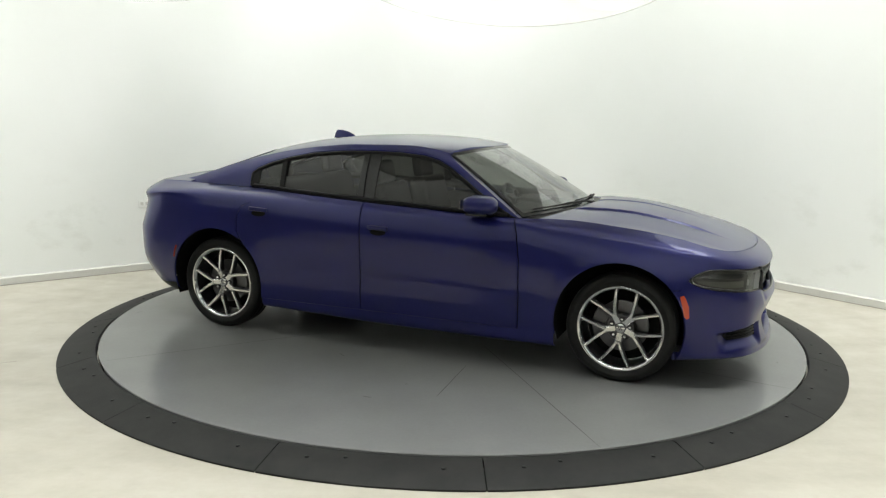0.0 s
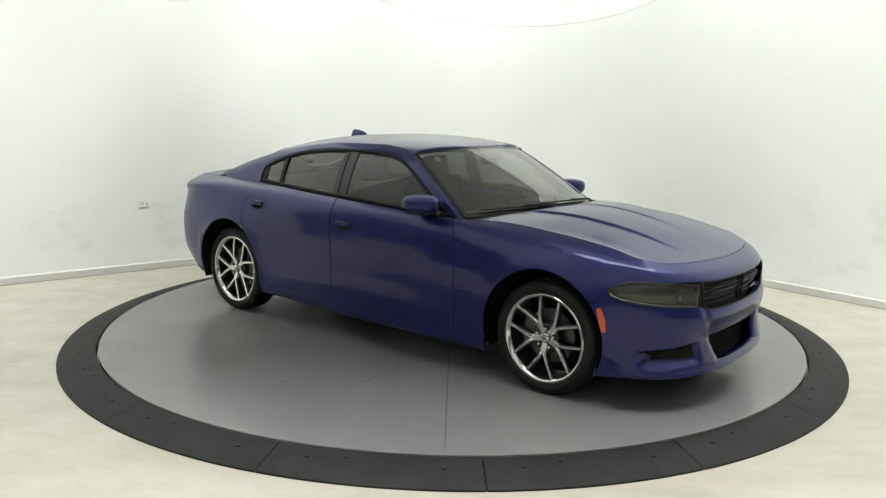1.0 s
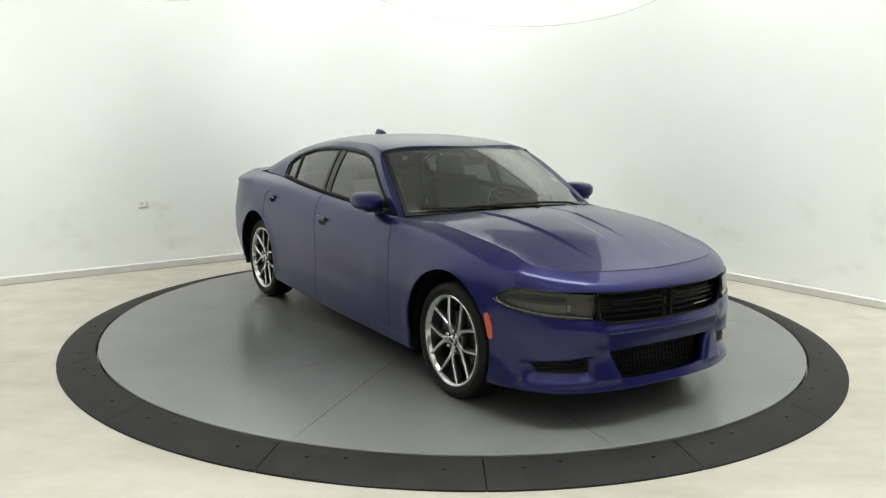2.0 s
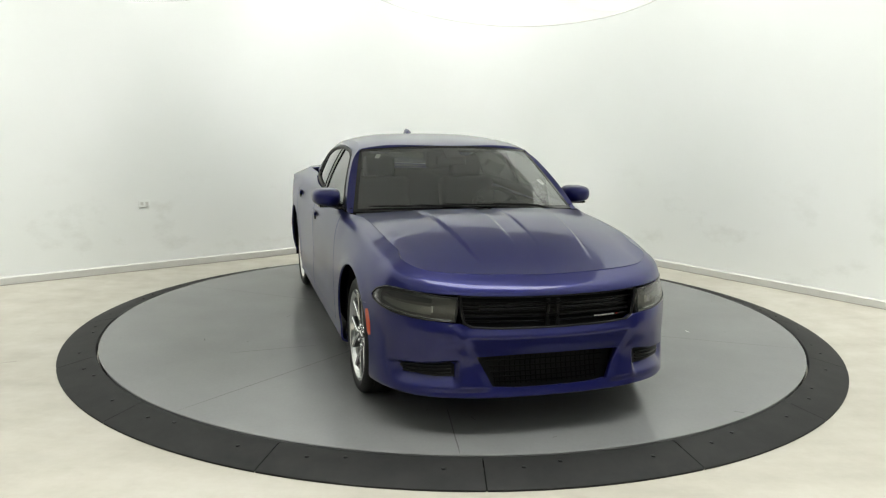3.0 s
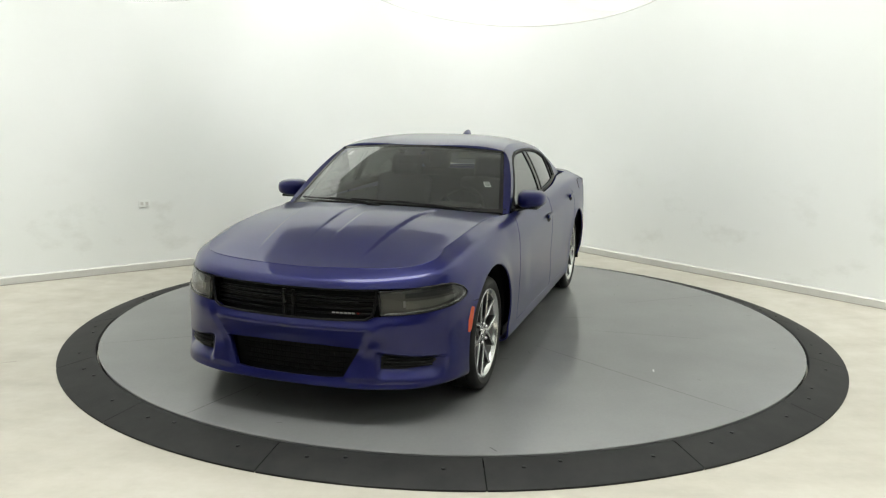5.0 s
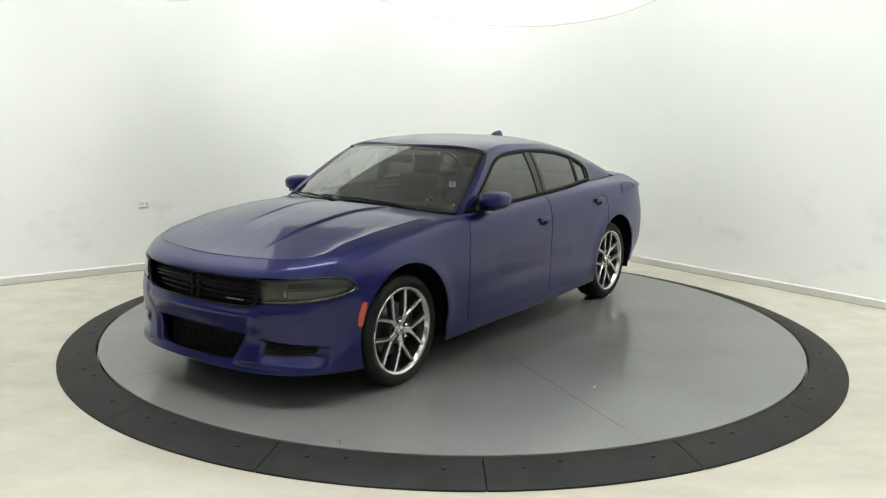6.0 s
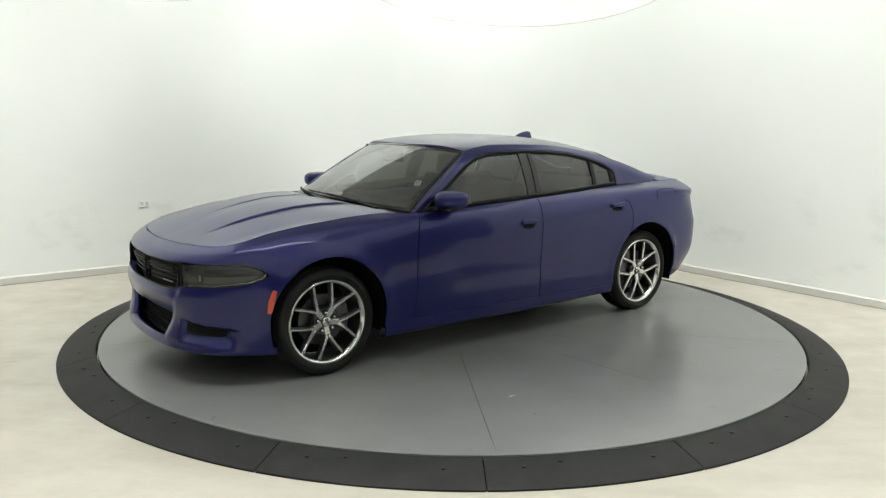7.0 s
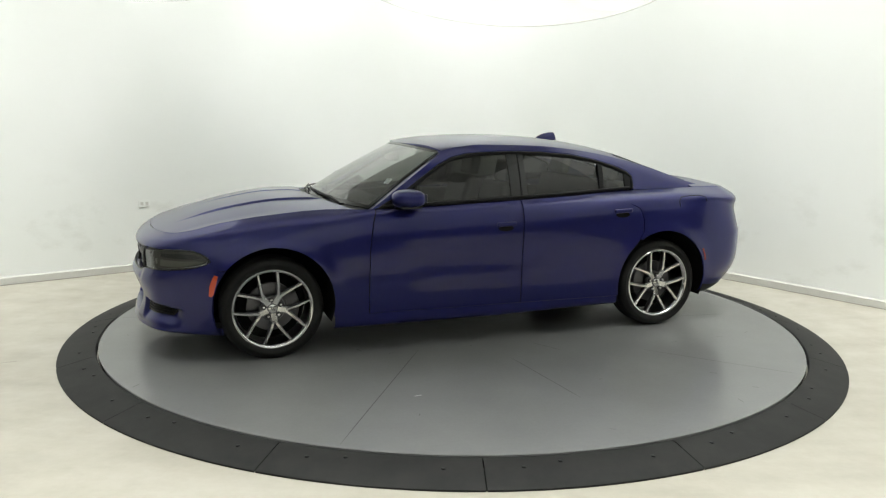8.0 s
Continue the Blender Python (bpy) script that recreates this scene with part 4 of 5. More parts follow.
def roof_raw(x, v):
    """v from -1 to 1 across; x is given at the rail, the middle bows forward at the screen and back at the rear."""
    x, v = np.asarray(x, float), np.asarray(v, float)
    zr = RAIL(x)
    yr = house_y(x, zr) - 0.022
    bow = 0.13 * smooth(-0.1, 0.26, x) - 0.10 * smooth(-0.7, -1.25, x)
    av = np.clip(np.abs(v), 0, 1.02)
    xx = x + bow * (1 - av ** 2)
    zc = TOP(xx)
    zc0 = np.maximum(zc, zr + 0.005)
    return np.stack([xx, yr * v, zr + (zc0 - zr) * (1 - av ** 3.2)], -1)


roof = with_normals(roof_raw)

WS_LOW = [(0.835, 0.800, 0.992), (1.105, 0.0, 1.026)]
WS_TOP = [(0.250, 0.650, 1.384), (0.372, 0.0, 1.420)]


def screen_raw(u, v):
    """u from the cowl (0) to the roof (1), v across."""
    u, v = np.asarray(u, float), np.asarray(v, float)
    av = np.abs(v)

    def row(e):
        (xs, ys, zs), (xc, _, zc) = e
        k = 1 - av ** 2.2
        return np.stack([xs + (xc - xs) * k, ys * v, zs + (zc - zs) * (1 - av ** 2)], -1)
    a, b = row(WS_LOW), row(WS_TOP)
    uu = u[..., None]
    p = a * (1 - uu) + b * uu
    bulge = 0.016 * 4 * u * (1 - u) * (0.4 + 0.6 * (1 - av ** 2))
    return p + np.stack([bulge * 0.55, 0.25 * bulge * v, bulge * 0.8], -1)


screen = with_normals(screen_raw)

# outline of the side glass opening: front corner, up the screen pillar, along the roof, down at the rear
DLO_TOP = [(0.775, 1.003), (0.66, 1.066), (0.54, 1.140), (0.42, 1.218), (0.30, 1.292), (0.20, 1.338), (0.08, 1.366), (-0.10, 1.380), (-0.30, 1.384), (-0.55, 1.378), (-0.80, 1.356),
           (-1.00, 1.318), (-1.18, 1.270), (-1.30, 1.222), (-1.345, 1.185), (-1.345, 1.130), (-1.335, 1.086)]


def dlo(grow, drop=0.0):
    """The opening's outline, grown outwards by a few millimetres."""
    c = Vector((-0.30, 1.19))
    line = [Vector(q) for q in dense(DLO_TOP, 0.05, close=False)]
    base = [Vector((x, float(belt_z(x)) + 0.006 + drop)) for x in np.linspace(-1.30, 0.74, 30)]
    loop = line + base
    res = []
    n = len(loop)
    for i, q in enumerate(loop):
        d = (loop[(i + 1) % n] - loop[i - 1]).normalized()
        out = Vector((d.y, -d.x))
        if out.dot(q - c) < 0:
            out = -out
        res.append(tuple(q + out * grow))
    return res


def clip_dlo(x0, x1, grow, drop, lean=0.0):
    """The part of the opening between two slightly leaning uprights."""
    pts = dlo(grow, drop)
    for edge, sgn in ((x0, 1), (x1, -1)):
        if edge is None:
            continue
        out = []
        n = len(pts)
        val = lambda q: sgn * (q[0] - (edge + lean * (q[1] - 1.04)))
        for i in range(n):
            a, b = pts[i], pts[(i + 1) % n]
            va, vb = val(a), val(b)
            if va >= 0:
                out.append(a)
            if va * vb < 0:
                t = va / (va - vb)
                out.append((a[0] + (b[0] - a[0]) * t, a[1] + (b[1] - a[1]) * t))
        pts = out
    return pts


def cabin_shell():
    # side frame: one sheet round the glass; built as strips above, before and behind the opening
    top = dlo(0.004)[:len(dense(DLO_TOP, 0.05, close=False))]
    rail = [(x, float(RAIL(x))) for x in np.linspace(-2.06, 0.25, 50)]
    # screen pillar's front edge follows the glass
    us = np.linspace(0.985, 0.0, 24)
    pe = screen_raw(us, np.full(24, 1.012))
    pill = [(float(q[0]), float(q[2])) for q in pe]
    pill = [q for q in pill if q[0] > 0.262]
    base = [(x, float(belt_z(x)) + 0.001) for x in np.linspace(-1.345, -2.06, 16)]
    outline = top + base + rail + pill + [(0.815, 0.994)]
    pair("roof_side_frame", outline, cabin, (0.05, 0.03), PAINT, car, thick=0.02)
    # closing strip between pillar and glass edge
    for sgn in (1, -1):
        verts, faces, norms = [], [], []
        k = 30
        for i in range(k + 1):
            u = i / k
            g = screen_raw(np.array(u), np.array(0.995))
            cz = float(g[2]) + 0.004
            px = float(np.interp(-cz, [-q[1] for q in pill], [q[0] for q in pill]))
            y = float(cabin_raw(np.array(px), np.array(cz))[1])
            verts += [(px, sgn * (y + 0.001), cz), (float(g[0]), sgn * float(g[1]), float(g[2]) - 0.004)]
        for i in range(k):
            f = (2 * i, 2 * i + 1, 2 * i + 3, 2 * i + 2)
            faces.append(f if sgn > 0 else f[::-1])
        mesh_object("screen_pillar", verts, faces, PAINT, car, smooth=True)
    panel("roof", rect(-1.24, 0.256, -1.0, 1.0, 40, 40), roof, (0.06, 0.06), PAINT, car, thick=0.02)
    pair("rear_pillar", rect(-2.06, -1.245, 0.85, 1.0, 24, 6), roof, (0.06, 0.05), PAINT, car, thick=0.01, out=-0.004)
    panel("rear_screen_sill", rect(-2.06, -1.93, -0.85, 0.85, 4, 40), roof, (0.06, 0.06), PAINT, car, thick=0.01, out=-0.004)
    panel("rear_window", rect(-1.93, -1.26, -0.86, 0.86, 20, 30), roof, (0.06, 0.06), TINT_REAR, car, "dark tinted rear window", out=0.004, thick=0.003)
    panel("windscreen", rect(0.012, 0.985, -0.985, 0.985, 24, 40), screen, (0.06, 0.06), WINDSCREEN, car, "clear windscreen with a dark edge band", thick=0.004)
    for nm, r in (("screen_edge_band", rect(0.004, 0.05, -0.99, 0.99, 2, 40)), ("screen_edge_band", rect(0.955, 0.99, -0.99, 0.99, 2, 40)),
                  ("screen_edge_band", rect(0.03, 0.97, 0.962, 0.992, 24, 2)), ("screen_edge_band", rect(0.03, 0.97, -0.992, -0.962, 24, 2))):
        panel(nm, r, screen, (0.08, 0.08), GLOSSBLACK, car, out=0.0025, thick=0.006)
    # sensor box behind the glass and its dark patch
    panel("sensor_patch", rect(0.80, 0.955, -0.085, 0.085, 6, 6), screen, (0.08, 0.08), BLACK, car, "dark sensor patch on the screen", out=-0.006, thick=0.02)
    # side glass, in black surrounds
    for mir in ("none", "right"):
        for nm, x0, x1, lean in (("front_side_window", -0.235, None, -0.06), ("rear_side_window", -1.005, -0.375, -0.02), ("quarter_window", None, -1.045, -0.12)):
            if x0 is None:
                o = clip_dlo(-1.325, x1, -0.020, 0.0, lean)
            else:
                o = clip_dlo(x0, x1, -0.020, 0.0, lean)
            panel(nm, o, cabin, (0.06, 0.04), TINT if nm == 'front_side_window' else TINT_REAR, car, "dark tinted side glass", out=-0.012, thick=0.003, mirror=mir)
        # trim pieces: belt strip, upper strip, pillars
        sgn = 1 if mir == "none" else -1

        def trim(name, pts, r, out_):
            q, n = cabin(np.array([a for a, b in pts]), np.array([b for a, b in pts]), out_)
            part(name, tube([(a[0], sgn * a[1], a[2]) for a in q], r, 8), BLACK, car, "matt black window trim", smooth=60)
        g = dlo(-0.010)
        ntop = len(dense(DLO_TOP, 0.05, close=False))
        trim("window_trim", g[:ntop], 0.0135, -0.008)
        trim("belt_trim", g[ntop:], 0.013, -0.003)
        for nm, x0, x1, lean in (("door_pillar", -0.372, -0.238, -0.03), ("quarter_pillar", -1.045, -1.005, -0.12), ("rear_corner_trim", None, -1.262, -0.05)):
            o = clip_dlo(x0, x1, -0.006, 0.0, lean)
            panel(nm, o, cabin, (0.06, 0.04), BLACK if nm != "door_pillar" else GLOSSBLACK, car, "black window pillar cover", out=-0.004, thick=0.012, mirror=mir)
        # mirror base triangle
        o = clip_dlo(0.60, None, -0.004, 0.0, -0.3)
        panel("mirror_base", o, cabin, (0.06, 0.04), BLACK, car, "black mirror base", out=-0.003, thick=0.012, mirror=mir)
        # seam in the middle of the door pillar
        pts = [(-0.318 - 0.02 * k / 6, 1.05 + 0.33 * k / 6) for k in range(7)]
        q, n = cabin(np.array([a for a, b in pts]), np.array([b for a, b in pts]), -0.003)
        part("pillar_seam", tube([(a[0], sgn * a[1], a[2]) for a in q], 0.004, 6), DARK, car)


body_side()
front_end()
lids()
cabin_shell()


# ---- the car: wheels, fittings, cabin ----
def blade(pts, w0, w1, y0, y1, depth, bm):
    """A tapering spoke bar along points in the wheel's plane, raised at its middle."""
    rings = []
    n = len(pts)
    for i, (x, z) in enumerate(pts):
        f = i / (n - 1)
        a, b = pts[max(i - 1, 0)], pts[min(i + 1, n - 1)]
        d = Vector((b[0] - a[0], b[1] - a[1])).normalized()
        nx, nz = -d.y, d.x
        w = w0 + (w1 - w0) * f
        y = y0 + (y1 - y0) * f
        ring_ = []
        for k, yy in ((-0.5, y - depth), (-0.5, y - 0.005), (-0.34, y), (0.34, y), (0.5, y - 0.005), (0.5, y - depth)):
            ring_.append(bm.verts.new((x + nx * w * k, yy, z + nz * w * k)))
        rings.append(ring_)
    for a, b in zip(rings, rings[1:]):
        for k in range(6):
            bm.faces.new((a[k], a[(k + 1) % 6], b[(k + 1) % 6], b[k]))
    bm.faces.new(rings[0][::-1])
    bm.faces.new(rings[-1])
    return bm


def wheel(x, side, phase):
    """Built facing +y; side -1 turns it round."""
    w = part("wheel", box(0, -0.10, 0, 0.06, 0.10, 0.06, 0.01), DARK, car, "twin-spoke machined alloy wheel with a black tyre")
    w.matrix_basis = pose(x, side * 0.786, HUB_Z, 0, 0, 0 if side > 0 else 180)
    R = 0.347
    # tyre with shoulder blocks and side rings
    prof = [(0.258, 0.085), (0.268, 0.097), (0.285, 0.107), (0.300, 0.1095), (0.302, 0.1105), (0.306, 0.1105), (0.308, 0.1095), (0.318, 0.108), (0.330, 0.102), (0.339, 0.092), (0.345, 0.078),
            (0.3465, 0.058), (0.341, 0.056), (0.341, 0.050), (R, 0.048), (R, 0.006), (0.341, 0.004), (0.341, -0.004), (R, -0.006), (R, -0.048), (0.341, -0.050), (0.341, -0.056), (0.3465, -0.058),
            (0.345, -0.078), (0.339, -0.092), (0.330, -0.102), (0.300, -0.110), (0.258, -0.085)]
    bm = lathe(prof, 84)
    bmesh.ops.recalc_face_normals(bm, faces=bm.faces)
    part("tyre", bm, TYRE, w, "black road tyre", smooth=40)
    rim = [(0.272, 0.094), (0.2735, 0.100), (0.270, 0.1035), (0.262, 0.1025), (0.2545, 0.096), (0.247, 0.078), (0.243, 0.05), (0.238, -0.04), (0.245, -0.09), (0.262, -0.098)]
    bm = lathe(rim[:6], 84)
    bmesh.ops.recalc_face_normals(bm, faces=bm.faces)
    part("rim_lip", bm, ALLOY, w, "bright machined rim lip", smooth=50)
    bm = lathe(rim[5:], 72)
    bmesh.ops.recalc_face_normals(bm, faces=bm.faces)
    part("rim_barrel", bm, BARREL, w, "satin silver rim barrel", smooth=50)
    # dark backs of the spokes, bright faces on top of them
    for k in range(5):
        a = radians(phase + 72 * k)

        def at(r, da):
            return (r * math.cos(a + radians(da)), r * math.sin(a + radians(da)))
        bm = bmesh.new()
        blade([at(0.036, 0), at(0.062, 0), at(0.104, 0)], 0.056, 0.044, 0.070, 0.079, 0.040, bm)
        for sg in (1, -1):
            blade([at(0.084, 2.5 * sg), at(0.108, 6.6 * sg), at(0.138, 11.2 * sg), at(0.185, 16.4 * sg), at(0.235, 20.2 * sg), at(0.262, 21.6 * sg)], 0.025, 0.019, 0.077, 0.090, 0.040, bm)
        bmesh.ops.recalc_face_normals(bm, faces=bm.faces)
        sp = part("spoke", bm, SPOKE, w, "twin-armed spoke with a machined face")
        bm = bmesh.new()
        blade([at(0.034, 0), at(0.060, 0), at(0.085, 0), at(0.104, 0)], 0.048, 0.038, 0.0725, 0.0815, 0.004, bm)
        for sg in (1, -1):
            blade([at(0.090, 3.6 * sg), at(0.108, 7.2 * sg), at(0.138, 11.6 * sg), at(0.185, 16.7 * sg), at(0.235, 20.4 * sg), at(0.266, 21.8 * sg)], 0.020, 0.0150, 0.0815, 0.0955, 0.004, bm)
        bmesh.ops.recalc_face_normals(bm, faces=bm.faces)
        part("spoke_face", bm, ALLOY, sp, "bright machined spoke face")
        # wheel nuts between the stems
        c = a + radians(36)
        bm = lathe([(0.0005, 0.090), (0.008, 0.089), (0.0105, 0.082), (0.0105, 0.060)], 6)
        bmesh.ops.translate(bm, verts=bm.verts, vec=(0.060 * math.cos(c), 0.0, 0.060 * math.sin(c)))
        bmesh.ops.recalc_face_normals(bm, faces=bm.faces)
        part("wheel_nut", bm, CHROME, w, "chrome wheel nut")
        bm = lathe([(0.0155, 0.058), (0.0155, 0.074), (0.013, 0.0745)], 14)
        bmesh.ops.translate(bm, verts=bm.verts, vec=(0.060 * math.cos(c), 0.0, 0.060 * math.sin(c)))
        part("nut_well", bm, BLACK, w, smooth=40)
    bm = lathe([(0.0005, 0.072), (0.082, 0.070), (0.088, 0.060), (0.088, 0.03)], 40)
    bmesh.ops.recalc_face_normals(bm, faces=bm.faces)
    part("hub", bm, GUN, w, "dark grey hub", smooth=40)
    bm = lathe([(0.0005, 0.088), (0.022, 0.087), (0.029, 0.083), (0.031, 0.070)], 28)
    bmesh.ops.recalc_face_normals(bm, faces=bm.faces)
    cap = part("hub_cap", bm, ALLOY, w, "silver centre cap", smooth=40)
    for k in (-1, 1):
        part("cap_mark", box(0.006 * k, 0.0885, 0, 0.006, 0.002, 0.024, 0.0005, pose(0, 0, 0, 0, 25, 0)), GUN, cap, "small slanted grey bar")
    # brake
    bm = lathe([(0.060, 0.028), (0.075, 0.012), (0.165, 0.012), (0.165, -0.014), (0.07, -0.014)], 48)
    bmesh.ops.recalc_face_normals(bm, faces=bm.faces)
    part("brake_disc", bm, STEEL, w, "grey steel brake disc", smooth=30)
    bm = lathe([(0.105, 0.034), (0.182, 0.034), (0.188, 0.028), (0.188, -0.05), (0.105, -0.05), (0.105, 0.034)], 10, start=radians(150 if (x > 0) == (side > 0) else -30), sweep=radians(62))
    bmesh.ops.recalc_face_normals(bm, faces=bm.faces)
    part("brake_caliper", bm, STEEL, w, "bare metal brake caliper", smooth=30)
    bm = lathe([(0.02, -0.06), (0.236, -0.062), (0.236, -0.066)], 36)
    part("dust_shield", bm, DARK, w, "dark shield behind the brake")
    return w


for wx in (AXLE, -AXLE):
    for sd in (1, -1):
        wheel(wx, sd, {(1, 1): -97, (-1, 1): -92, (1, -1): -83, (-1, -1): -76}[(1 if wx > 0 else -1, sd)])


def arch_liner(c, sgn, edge):
    """A black liner inside the wing, over the wheel."""
    verts, faces = [], []
    n = 28
    for i in range(n + 1):
        a = radians(-13 + 213 * i / n)
        for r, y in ((c[2] + 0.006, edge), (c[2] + 0.012, 0.86), (c[2] + 0.012, 0.58), (0.05, 0.575)):
            verts.append((c[0] + r * math.cos(a), sgn * y, c[1] + r * math.sin(a)))
    for i in range(n):
        for j in range(3):
            f = (4 * i + j, 4 * i + j + 1, 4 * i + 5 + j, 4 * i + 4 + j)
            faces.append(f if sgn < 0 else f[::-1])
    mesh_object("arch_liner", verts, faces, DARK, car, "black wheel arch liner", smooth=True)


def hug(x, z, out=0.0):
    """A place on the left flank."""
    q = on_side([(x, z)])[0]
    c, n = skirt(np.array([q[0]]), np.array([q[1]]), out)
    return Vector(c[0]), Vector(n[0])


def underside():
    part("floor_pan", box(0.0, 0, 0.245, 2.1, 1.66, 0.07, 0.02), DARK, car, "matt black underside")
    part("engine_tray", box(1.98, 0, 0.24, 0.50, 1.30, 0.05, 0.02), DARK, car, "matt black underside tray")
    part("engine_block", box(1.55, 0, 0.53, 1.25, 1.08, 0.50, 0.08), DARK, car, "dark engine bay")
    part("boot_floor", box(-1.85, 0, 0.56, 1.2, 1.08, 0.56, 0.08), DARK, car, "dark boot well")
    part("axle_beam", tube([(-AXLE, -0.72, 0.30), (-AXLE, 0.72, 0.30)], 0.05, 10), DARK, car, "dark rear axle")
    part("axle_beam", tube([(AXLE, -0.72, 0.30), (AXLE, 0.72, 0.30)], 0.05, 10), DARK, car, "dark front suspension arm")
    part("exhaust_pipe", tube([(-2.2, 0.45, 0.26), (-1.0, 0.40, 0.20), (0.4, 0.2, 0.19)], 0.035, 10), STEEL, car, "grey steel exhaust pipe", smooth=60)
    # inner sheets close the doors
    for sg in (1, -1):
        part("door_lining", box(-0.24, sg * 0.80, 0.62, 2.1, 0.05, 0.72, 0.02), CABIN, car, "dark door lining")
        cap = [(x, sg * (float(house_y(x, float(belt_z(x)))) - 0.036), float(belt_z(x)) - 0.002) for x in np.linspace(-1.32, 0.80, 16)]
        part("door_cap", tube(cap, 0.029, 8), CABIN, car, "dark padded door top", smooth=60)
    part("rear_crash_bar", box(-2.10, 0, 0.44, 0.36, 1.36, 0.28, 0.04), DARK, car, "dark structure inside the rear bumper")
    for sg in (1, -1):
        arch_liner(ARCH_F, sg, 0.885)
        arch_liner(ARCH_R, sg, 0.908)


def handles():
    for x, z in ((-0.155, 0.856), (-1.13, 0.927)):
        c, n = hug(x, z, 0.0)
        # outline of a flat dark patch on the skin, painting the cup's shade
        cup = on_side([(x + 0.060 * math.cos(a), z - 0.016 + 0.021 * math.sin(a)) for a in np.linspace(0, 2 * math.pi, 28)[:-1]])
        for sg in (1, -1):
            h = part("door_handle", box(0, 0, 0, 0.150, 0.020, 0.030, 0.0095, pose(0, 0, 0, 0, 2.5, 0), seg=4), PAINT, car, "body-coloured pull handle", smooth=40)
            h.location = (c.x, sg * (c.y + 0.010), c.z + 0.014)
            d = panel("handle_cup_shade", cup, skirt, (0.03, 0.1), DARK, car, "flat dark patch drawn as the shaded finger cup under the handle", out=0.0015, thick=0.004, mirror="none" if sg > 0 else "right")
            d.parent = h
            d.matrix_parent_inverse = Matrix.Translation(h.location).inverted()


def mirrors():
    for sg in (1, -1):
        bm = bmesh.new()
        bmesh.ops.create_uvsphere(bm, u_segments=32, v_segments=20, radius=1)
        for v in bm.verts:
            x, y, z = v.co
            q = lambda a, k: math.copysign(abs(a) ** k, a)
            x, y, z = q(x, 0.72), q(y, 0.62), q(z, 0.66)
            k = 1.0 if x > 0 else 0.70
            v.co = Vector((0.566 + 0.126 * x * k + 0.02 * (1 - abs(y)), sg * (0.940 + 0.098 * y), 1.074 + 0.062 * z * (1 - 0.10 * y) + 0.004 * y))
        m_ = part("door_mirror", bm, PAINT, car, "body-coloured door mirror housing", smooth=60)
        part("mirror_glass", box(0.4765, sg * 0.940, 1.076, 0.004, 0.120, 0.058, 0.002), CHROME, m_, "mirror glass")
        bm = tube([(0.66, sg * 0.800, 1.005), (0.635, sg * 0.845, 1.008), (0.60, sg * 0.885, 1.018), (0.58, sg * 0.925, 1.032)], [0.030, 0.026, 0.024, 0.030], 12)
        part("mirror_arm", bm, GLOSSBLACK, m_, "black mirror arm", smooth=60)
        bm = box(0.585, sg * 0.930, 1.016, 0.15, 0.13, 0.018, 0.008)
        part("mirror_lower_trim", bm, GLOSSBLACK, m_, "black lower mirror trim", smooth=40)


def fin():
    """Shark fin aerial on the roof."""
    bm = bmesh.new()
    rows = []
    n = 18
    for i in range(n + 1):
        x = -0.083 + 0.171 * i / n
        h = float(np.interp(x, [-0.083, -0.078, -0.068, -0.03, 0.02, 0.062, 0.088], [0.034, 0.050, 0.057, 0.056, 0.046, 0.027, 0.002]))
        w = 0.032 * math.sqrt(max(0.02, 1 - ((x + 0.01) / 0.10) ** 2))
        row = []
        for k in range(9):
            t = -1 + 2 * k / 8
            row.append(bm.verts.new((x, w * t, h * (1 - abs(t) ** 2.4))))
        rows.append(row)
    for a, b in zip(rows, rows[1:]):
        for k in range(8):
            bm.faces.new((a[k], b[k], b[k + 1], a[k + 1]))
    bm.faces.new(rows[0][::-1])
    bmesh.ops.recalc_face_normals(bm, faces=bm.faces)
    ob = part("roof_aerial", bm, PAINT, car, "body-coloured shark fin aerial", smooth=50)
    ob.location = (-0.918, 0, float(TOP(-0.918)) - 0.004)
    ob.scale = (1.15, 1.15, 1.15)
    part("aerial_gasket", lathe([(0.0005, 0.004), (0.5, 0.004), (0.5, 0.0)], 24, "z"), BLACK, ob, "black gasket").matrix_basis = Matrix.Diagonal((0.19, 0.072, 1, 1))


def wipers():
    # black cowl under the screen
    panel("cowl", rect(0.988, 1.10, -0.93, 0.93, 4, 40), hood_surf, (0.05, 0.05), BLACK, car, "black plastic cowl below the windscreen", out=-0.014, thick=0.02)
    for y0, y1 in ((0.42, -0.22), (-0.10, -0.66)):
        def at(u, y, out):
            c, n = screen(np.array([u]), np.array([y / 0.76]), out)
            return Vector(c[0])
        blade_ = [at(0.035 + 0.028 * k / 8, y0 + (y1 - y0) * k / 8, 0.016) for k in range(9)]
        ob = part("wiper", tube(blade_, 0.006, 6), BLACK, car, "black windscreen wiper")
        arm = [at(-0.02, y0 + 0.14, 0.012), at(0.012, y0 - 0.02, 0.030), at(0.045, (y0 + y1) / 2, 0.028)]
        part("wiper_arm", tube(arm, [0.011, 0.008, 0.006], 6), BLACK, ob, "black wiper arm")
        part("wiper_pivot", box(*at(-0.02, y0 + 0.14, 0.008), 0.04, 0.04, 0.03, 0.010), BLACK, ob)


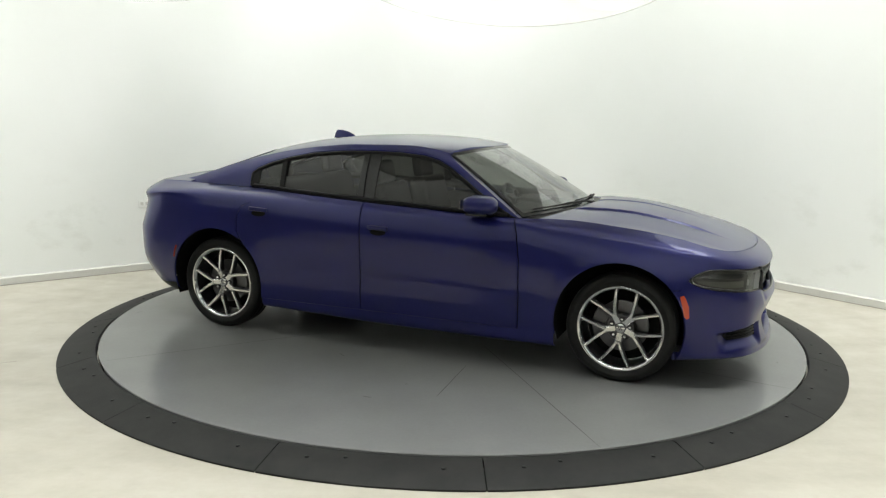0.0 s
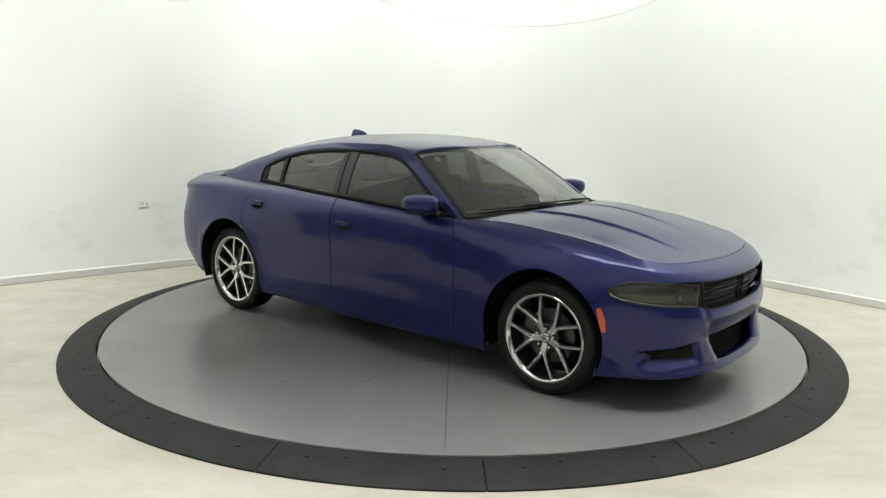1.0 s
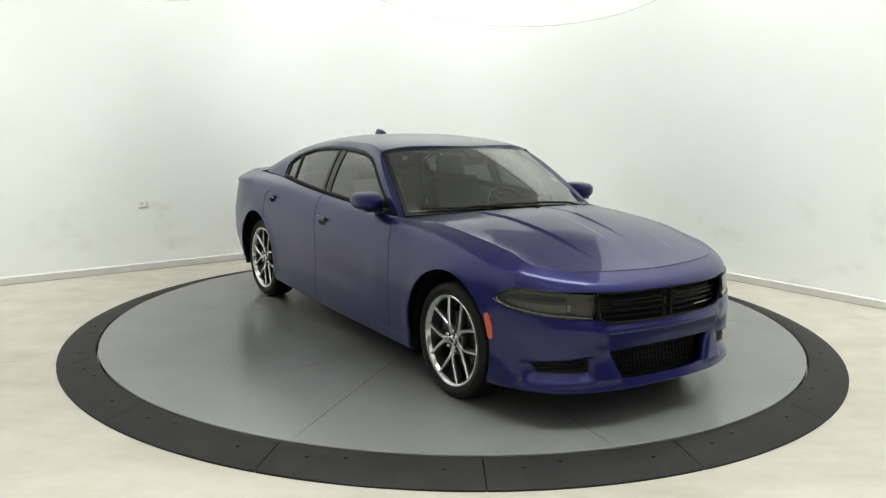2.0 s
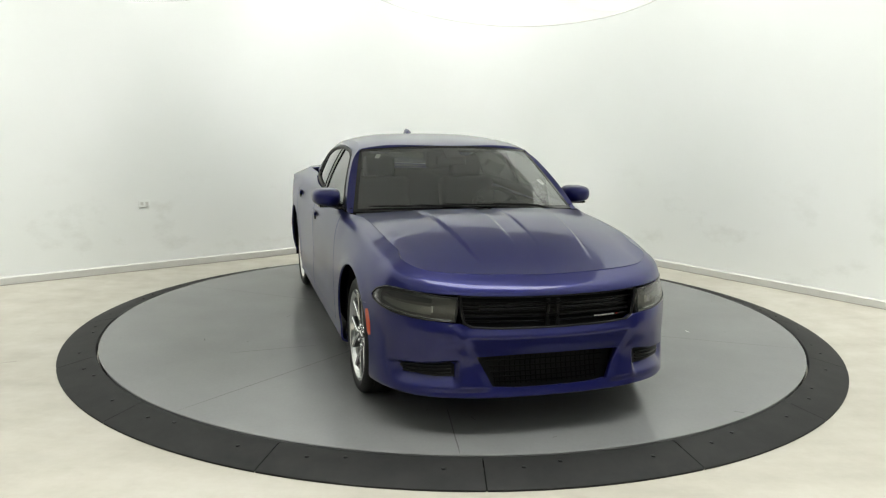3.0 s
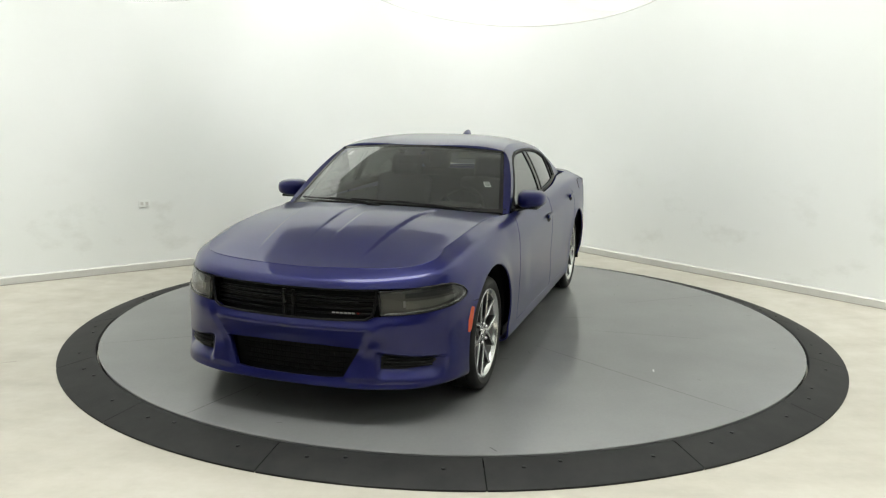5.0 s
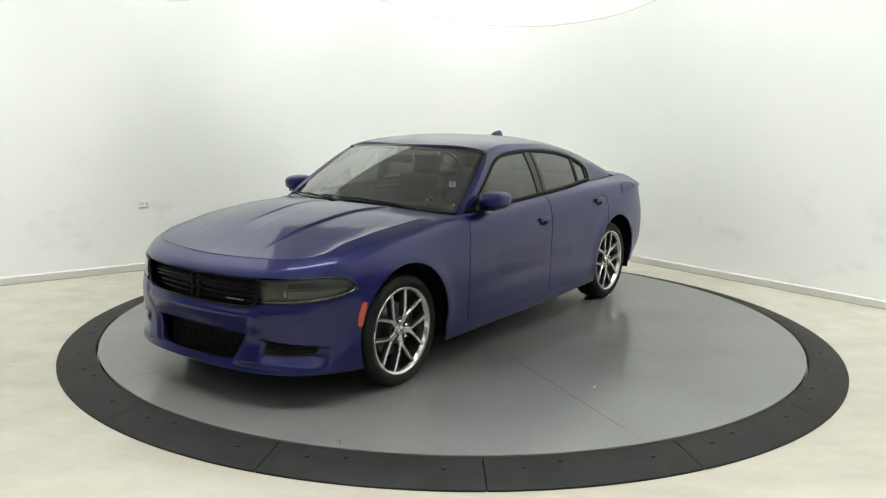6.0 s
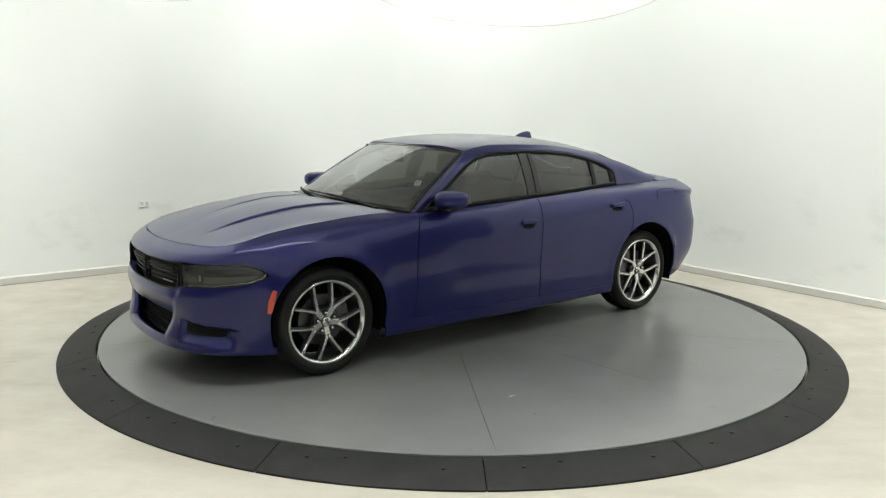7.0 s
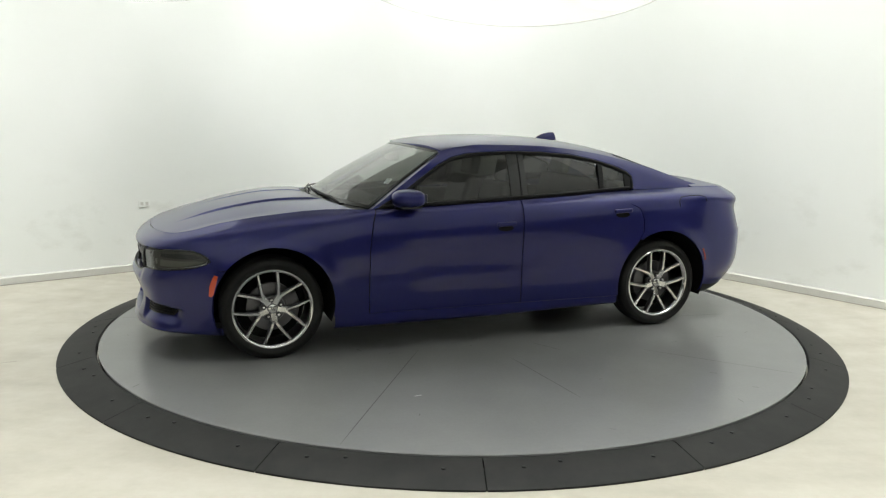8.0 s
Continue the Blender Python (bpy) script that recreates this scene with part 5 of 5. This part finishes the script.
def seat(x, y, wide):
    s = part("seat", box(x, y, 0.52, 0.50, wide, 0.16, 0.05, seg=4), CABIN, car, "dark cloth car seat", smooth=50)
    bm = box(x - 0.30, y, 0.84, 0.15, wide * 0.94, 0.60, 0.06, pose(0, 0, 0, 0, -16, 0), seg=4)
    part("backrest", bm, CABIN, s, smooth=50)
    heads = (y,) if wide < 0.8 else (y - 0.40, y + 0.40)
    for hy in heads:
        part("headrest", box(x - 0.415, hy, 1.215, 0.09, 0.26, 0.17, 0.04, pose(0, 0, 0, 0, -12, 0), seg=4), CABIN, s, smooth=50)
        for d in (-0.055, 0.055):
            part("headrest_post", tube([(x - 0.385, hy + d, 1.08), (x - 0.405, hy + d, 1.17)], 0.007, 6), CHROME, s, "thin steel headrest post")


def interior():
    seat(0.02, 0.37, 0.50)
    seat(0.02, -0.37, 0.50)
    seat(-0.88, 0.0, 1.24)
    part("dashboard", box(0.74, 0, 0.90, 0.44, 1.36, 0.16, 0.06, pose(0, 0, 0, 0, 4, 0), seg=4), CABIN, car, "black dashboard", smooth=50)
    part("instrument_hood", box(0.58, 0.37, 0.985, 0.20, 0.36, 0.06, 0.025, seg=3), CABIN, car, "black instrument hood", smooth=50)
    part("centre_console", box(0.15, 0, 0.56, 0.9, 0.20, 0.30, 0.04, seg=3), CABIN, car, "black centre console", smooth=50)
    part("parcel_shelf", box(-1.62, 0, 1.03, 0.62, 1.20, 0.03, 0.01), CABIN, car, "dark rear parcel shelf")
    bm = bmesh.new()
    ring_ = [Vector((0, 0.185 * math.cos(2 * math.pi * k / 28), 0.185 * math.sin(2 * math.pi * k / 28))) for k in range(29)]
    bm = tube(ring_, 0.016, 8)
    w = part("steering_wheel", bm, BLACK, car, "black steering wheel", smooth=60)
    w.matrix_basis = pose(0.42, 0.37, 0.93, 0, -24, 0)
    part("steering_boss", box(0.02, 0, -0.01, 0.06, 0.15, 0.13, 0.03, seg=3), BLACK, w, smooth=50)
    for k in (0, 130, 230):
        a = radians(k - 90)
        part("steering_spoke", tube([(0.02, 0.05 * math.cos(a), 0.05 * math.sin(a)), (0.0, 0.18 * math.cos(a), 0.18 * math.sin(a))], 0.014, 6), BLACK, w)
    part("steering_column", tube([(0.46, 0.37, 0.92), (0.70, 0.37, 0.82)], 0.05, 10), BLACK, car, "black steering column")
    part("rear_view_mirror", box(0.44, 0.0, 1.315, 0.035, 0.235, 0.070, 0.016, pose(0, 0, 0, 0, 8, 6), seg=3), BLACK, car, "black rear-view mirror", smooth=50)
    part("headliner", box(-0.45, 0, 1.372, 1.30, 1.06, 0.02, 0.008), CABIN, car, "dark roof lining")
    c, n = screen(np.array([0.42]), np.array([0.855]), -0.006)
    st = part("windscreen_sticker", box(c[0][0], c[0][1], c[0][2], 0.003, 0.045, 0.055, 0.001, Vector(n[0]).to_track_quat("X", "Z").to_matrix().to_4x4()), WHITE, car, "small white paper sticker behind the windscreen")
    c2, n2 = screen(np.array([0.86]), np.array([-0.80]), -0.006)
    part("windscreen_sticker", box(c2[0][0], c2[0][1], c2[0][2], 0.003, 0.035, 0.05, 0.001, Vector(n2[0]).to_track_quat("X", "Z").to_matrix().to_4x4()), LAMPGREY, car, "small pale sticker behind the windscreen")
    for k in (-1, 0, 1):
        q = Vector(n[0]).to_track_quat("X", "Z")
        pos = Vector(c[0]) + q @ Vector((0.0025, 0, 0.014 * k))
        part("sticker_print", box(*pos, 0.001, 0.032, 0.006, 0.0, q.to_matrix().to_4x4()), GUN, st, "dark printed bar")


def fuel_flap():
    """Outline groove of the fuel flap on the left rear quarter."""
    pts = [(-1.66, 0.955), (-1.655, 1.0), (-1.68, 1.03), (-1.76, 1.04), (-1.86, 1.04), (-1.90, 1.03), (-1.915, 0.995)]
    line = [hug(x, z, 0.0008)[0] for x, z in dense(pts, 0.02, close=False)]
    part("fuel_flap_gap", tube([tuple(q) for q in line], 0.0028, 5), DARK, car, "thin dark gap round the fuel flap")


underside()
handles()
mirrors()
fin()
wipers()
interior()
fuel_flap()


# ---- what moves ----
TURN0, SPEED = -21.616, -17.179
CAR_X, CAR_Y = 0.0324, -0.1677


def motions():
    deck, vehicle = [], []
    for i in range(17):
        t = 0.5 * i
        a = TURN0 + SPEED * t
        turn = pose(0, 0, 0, 0, 0, a)
        deck.append((t, turn))
        vehicle.append((t, turn @ Matrix.Translation((CAR_X, CAR_Y, 0))))
    walk(table, deck)
    walk(car, vehicle)


motions()
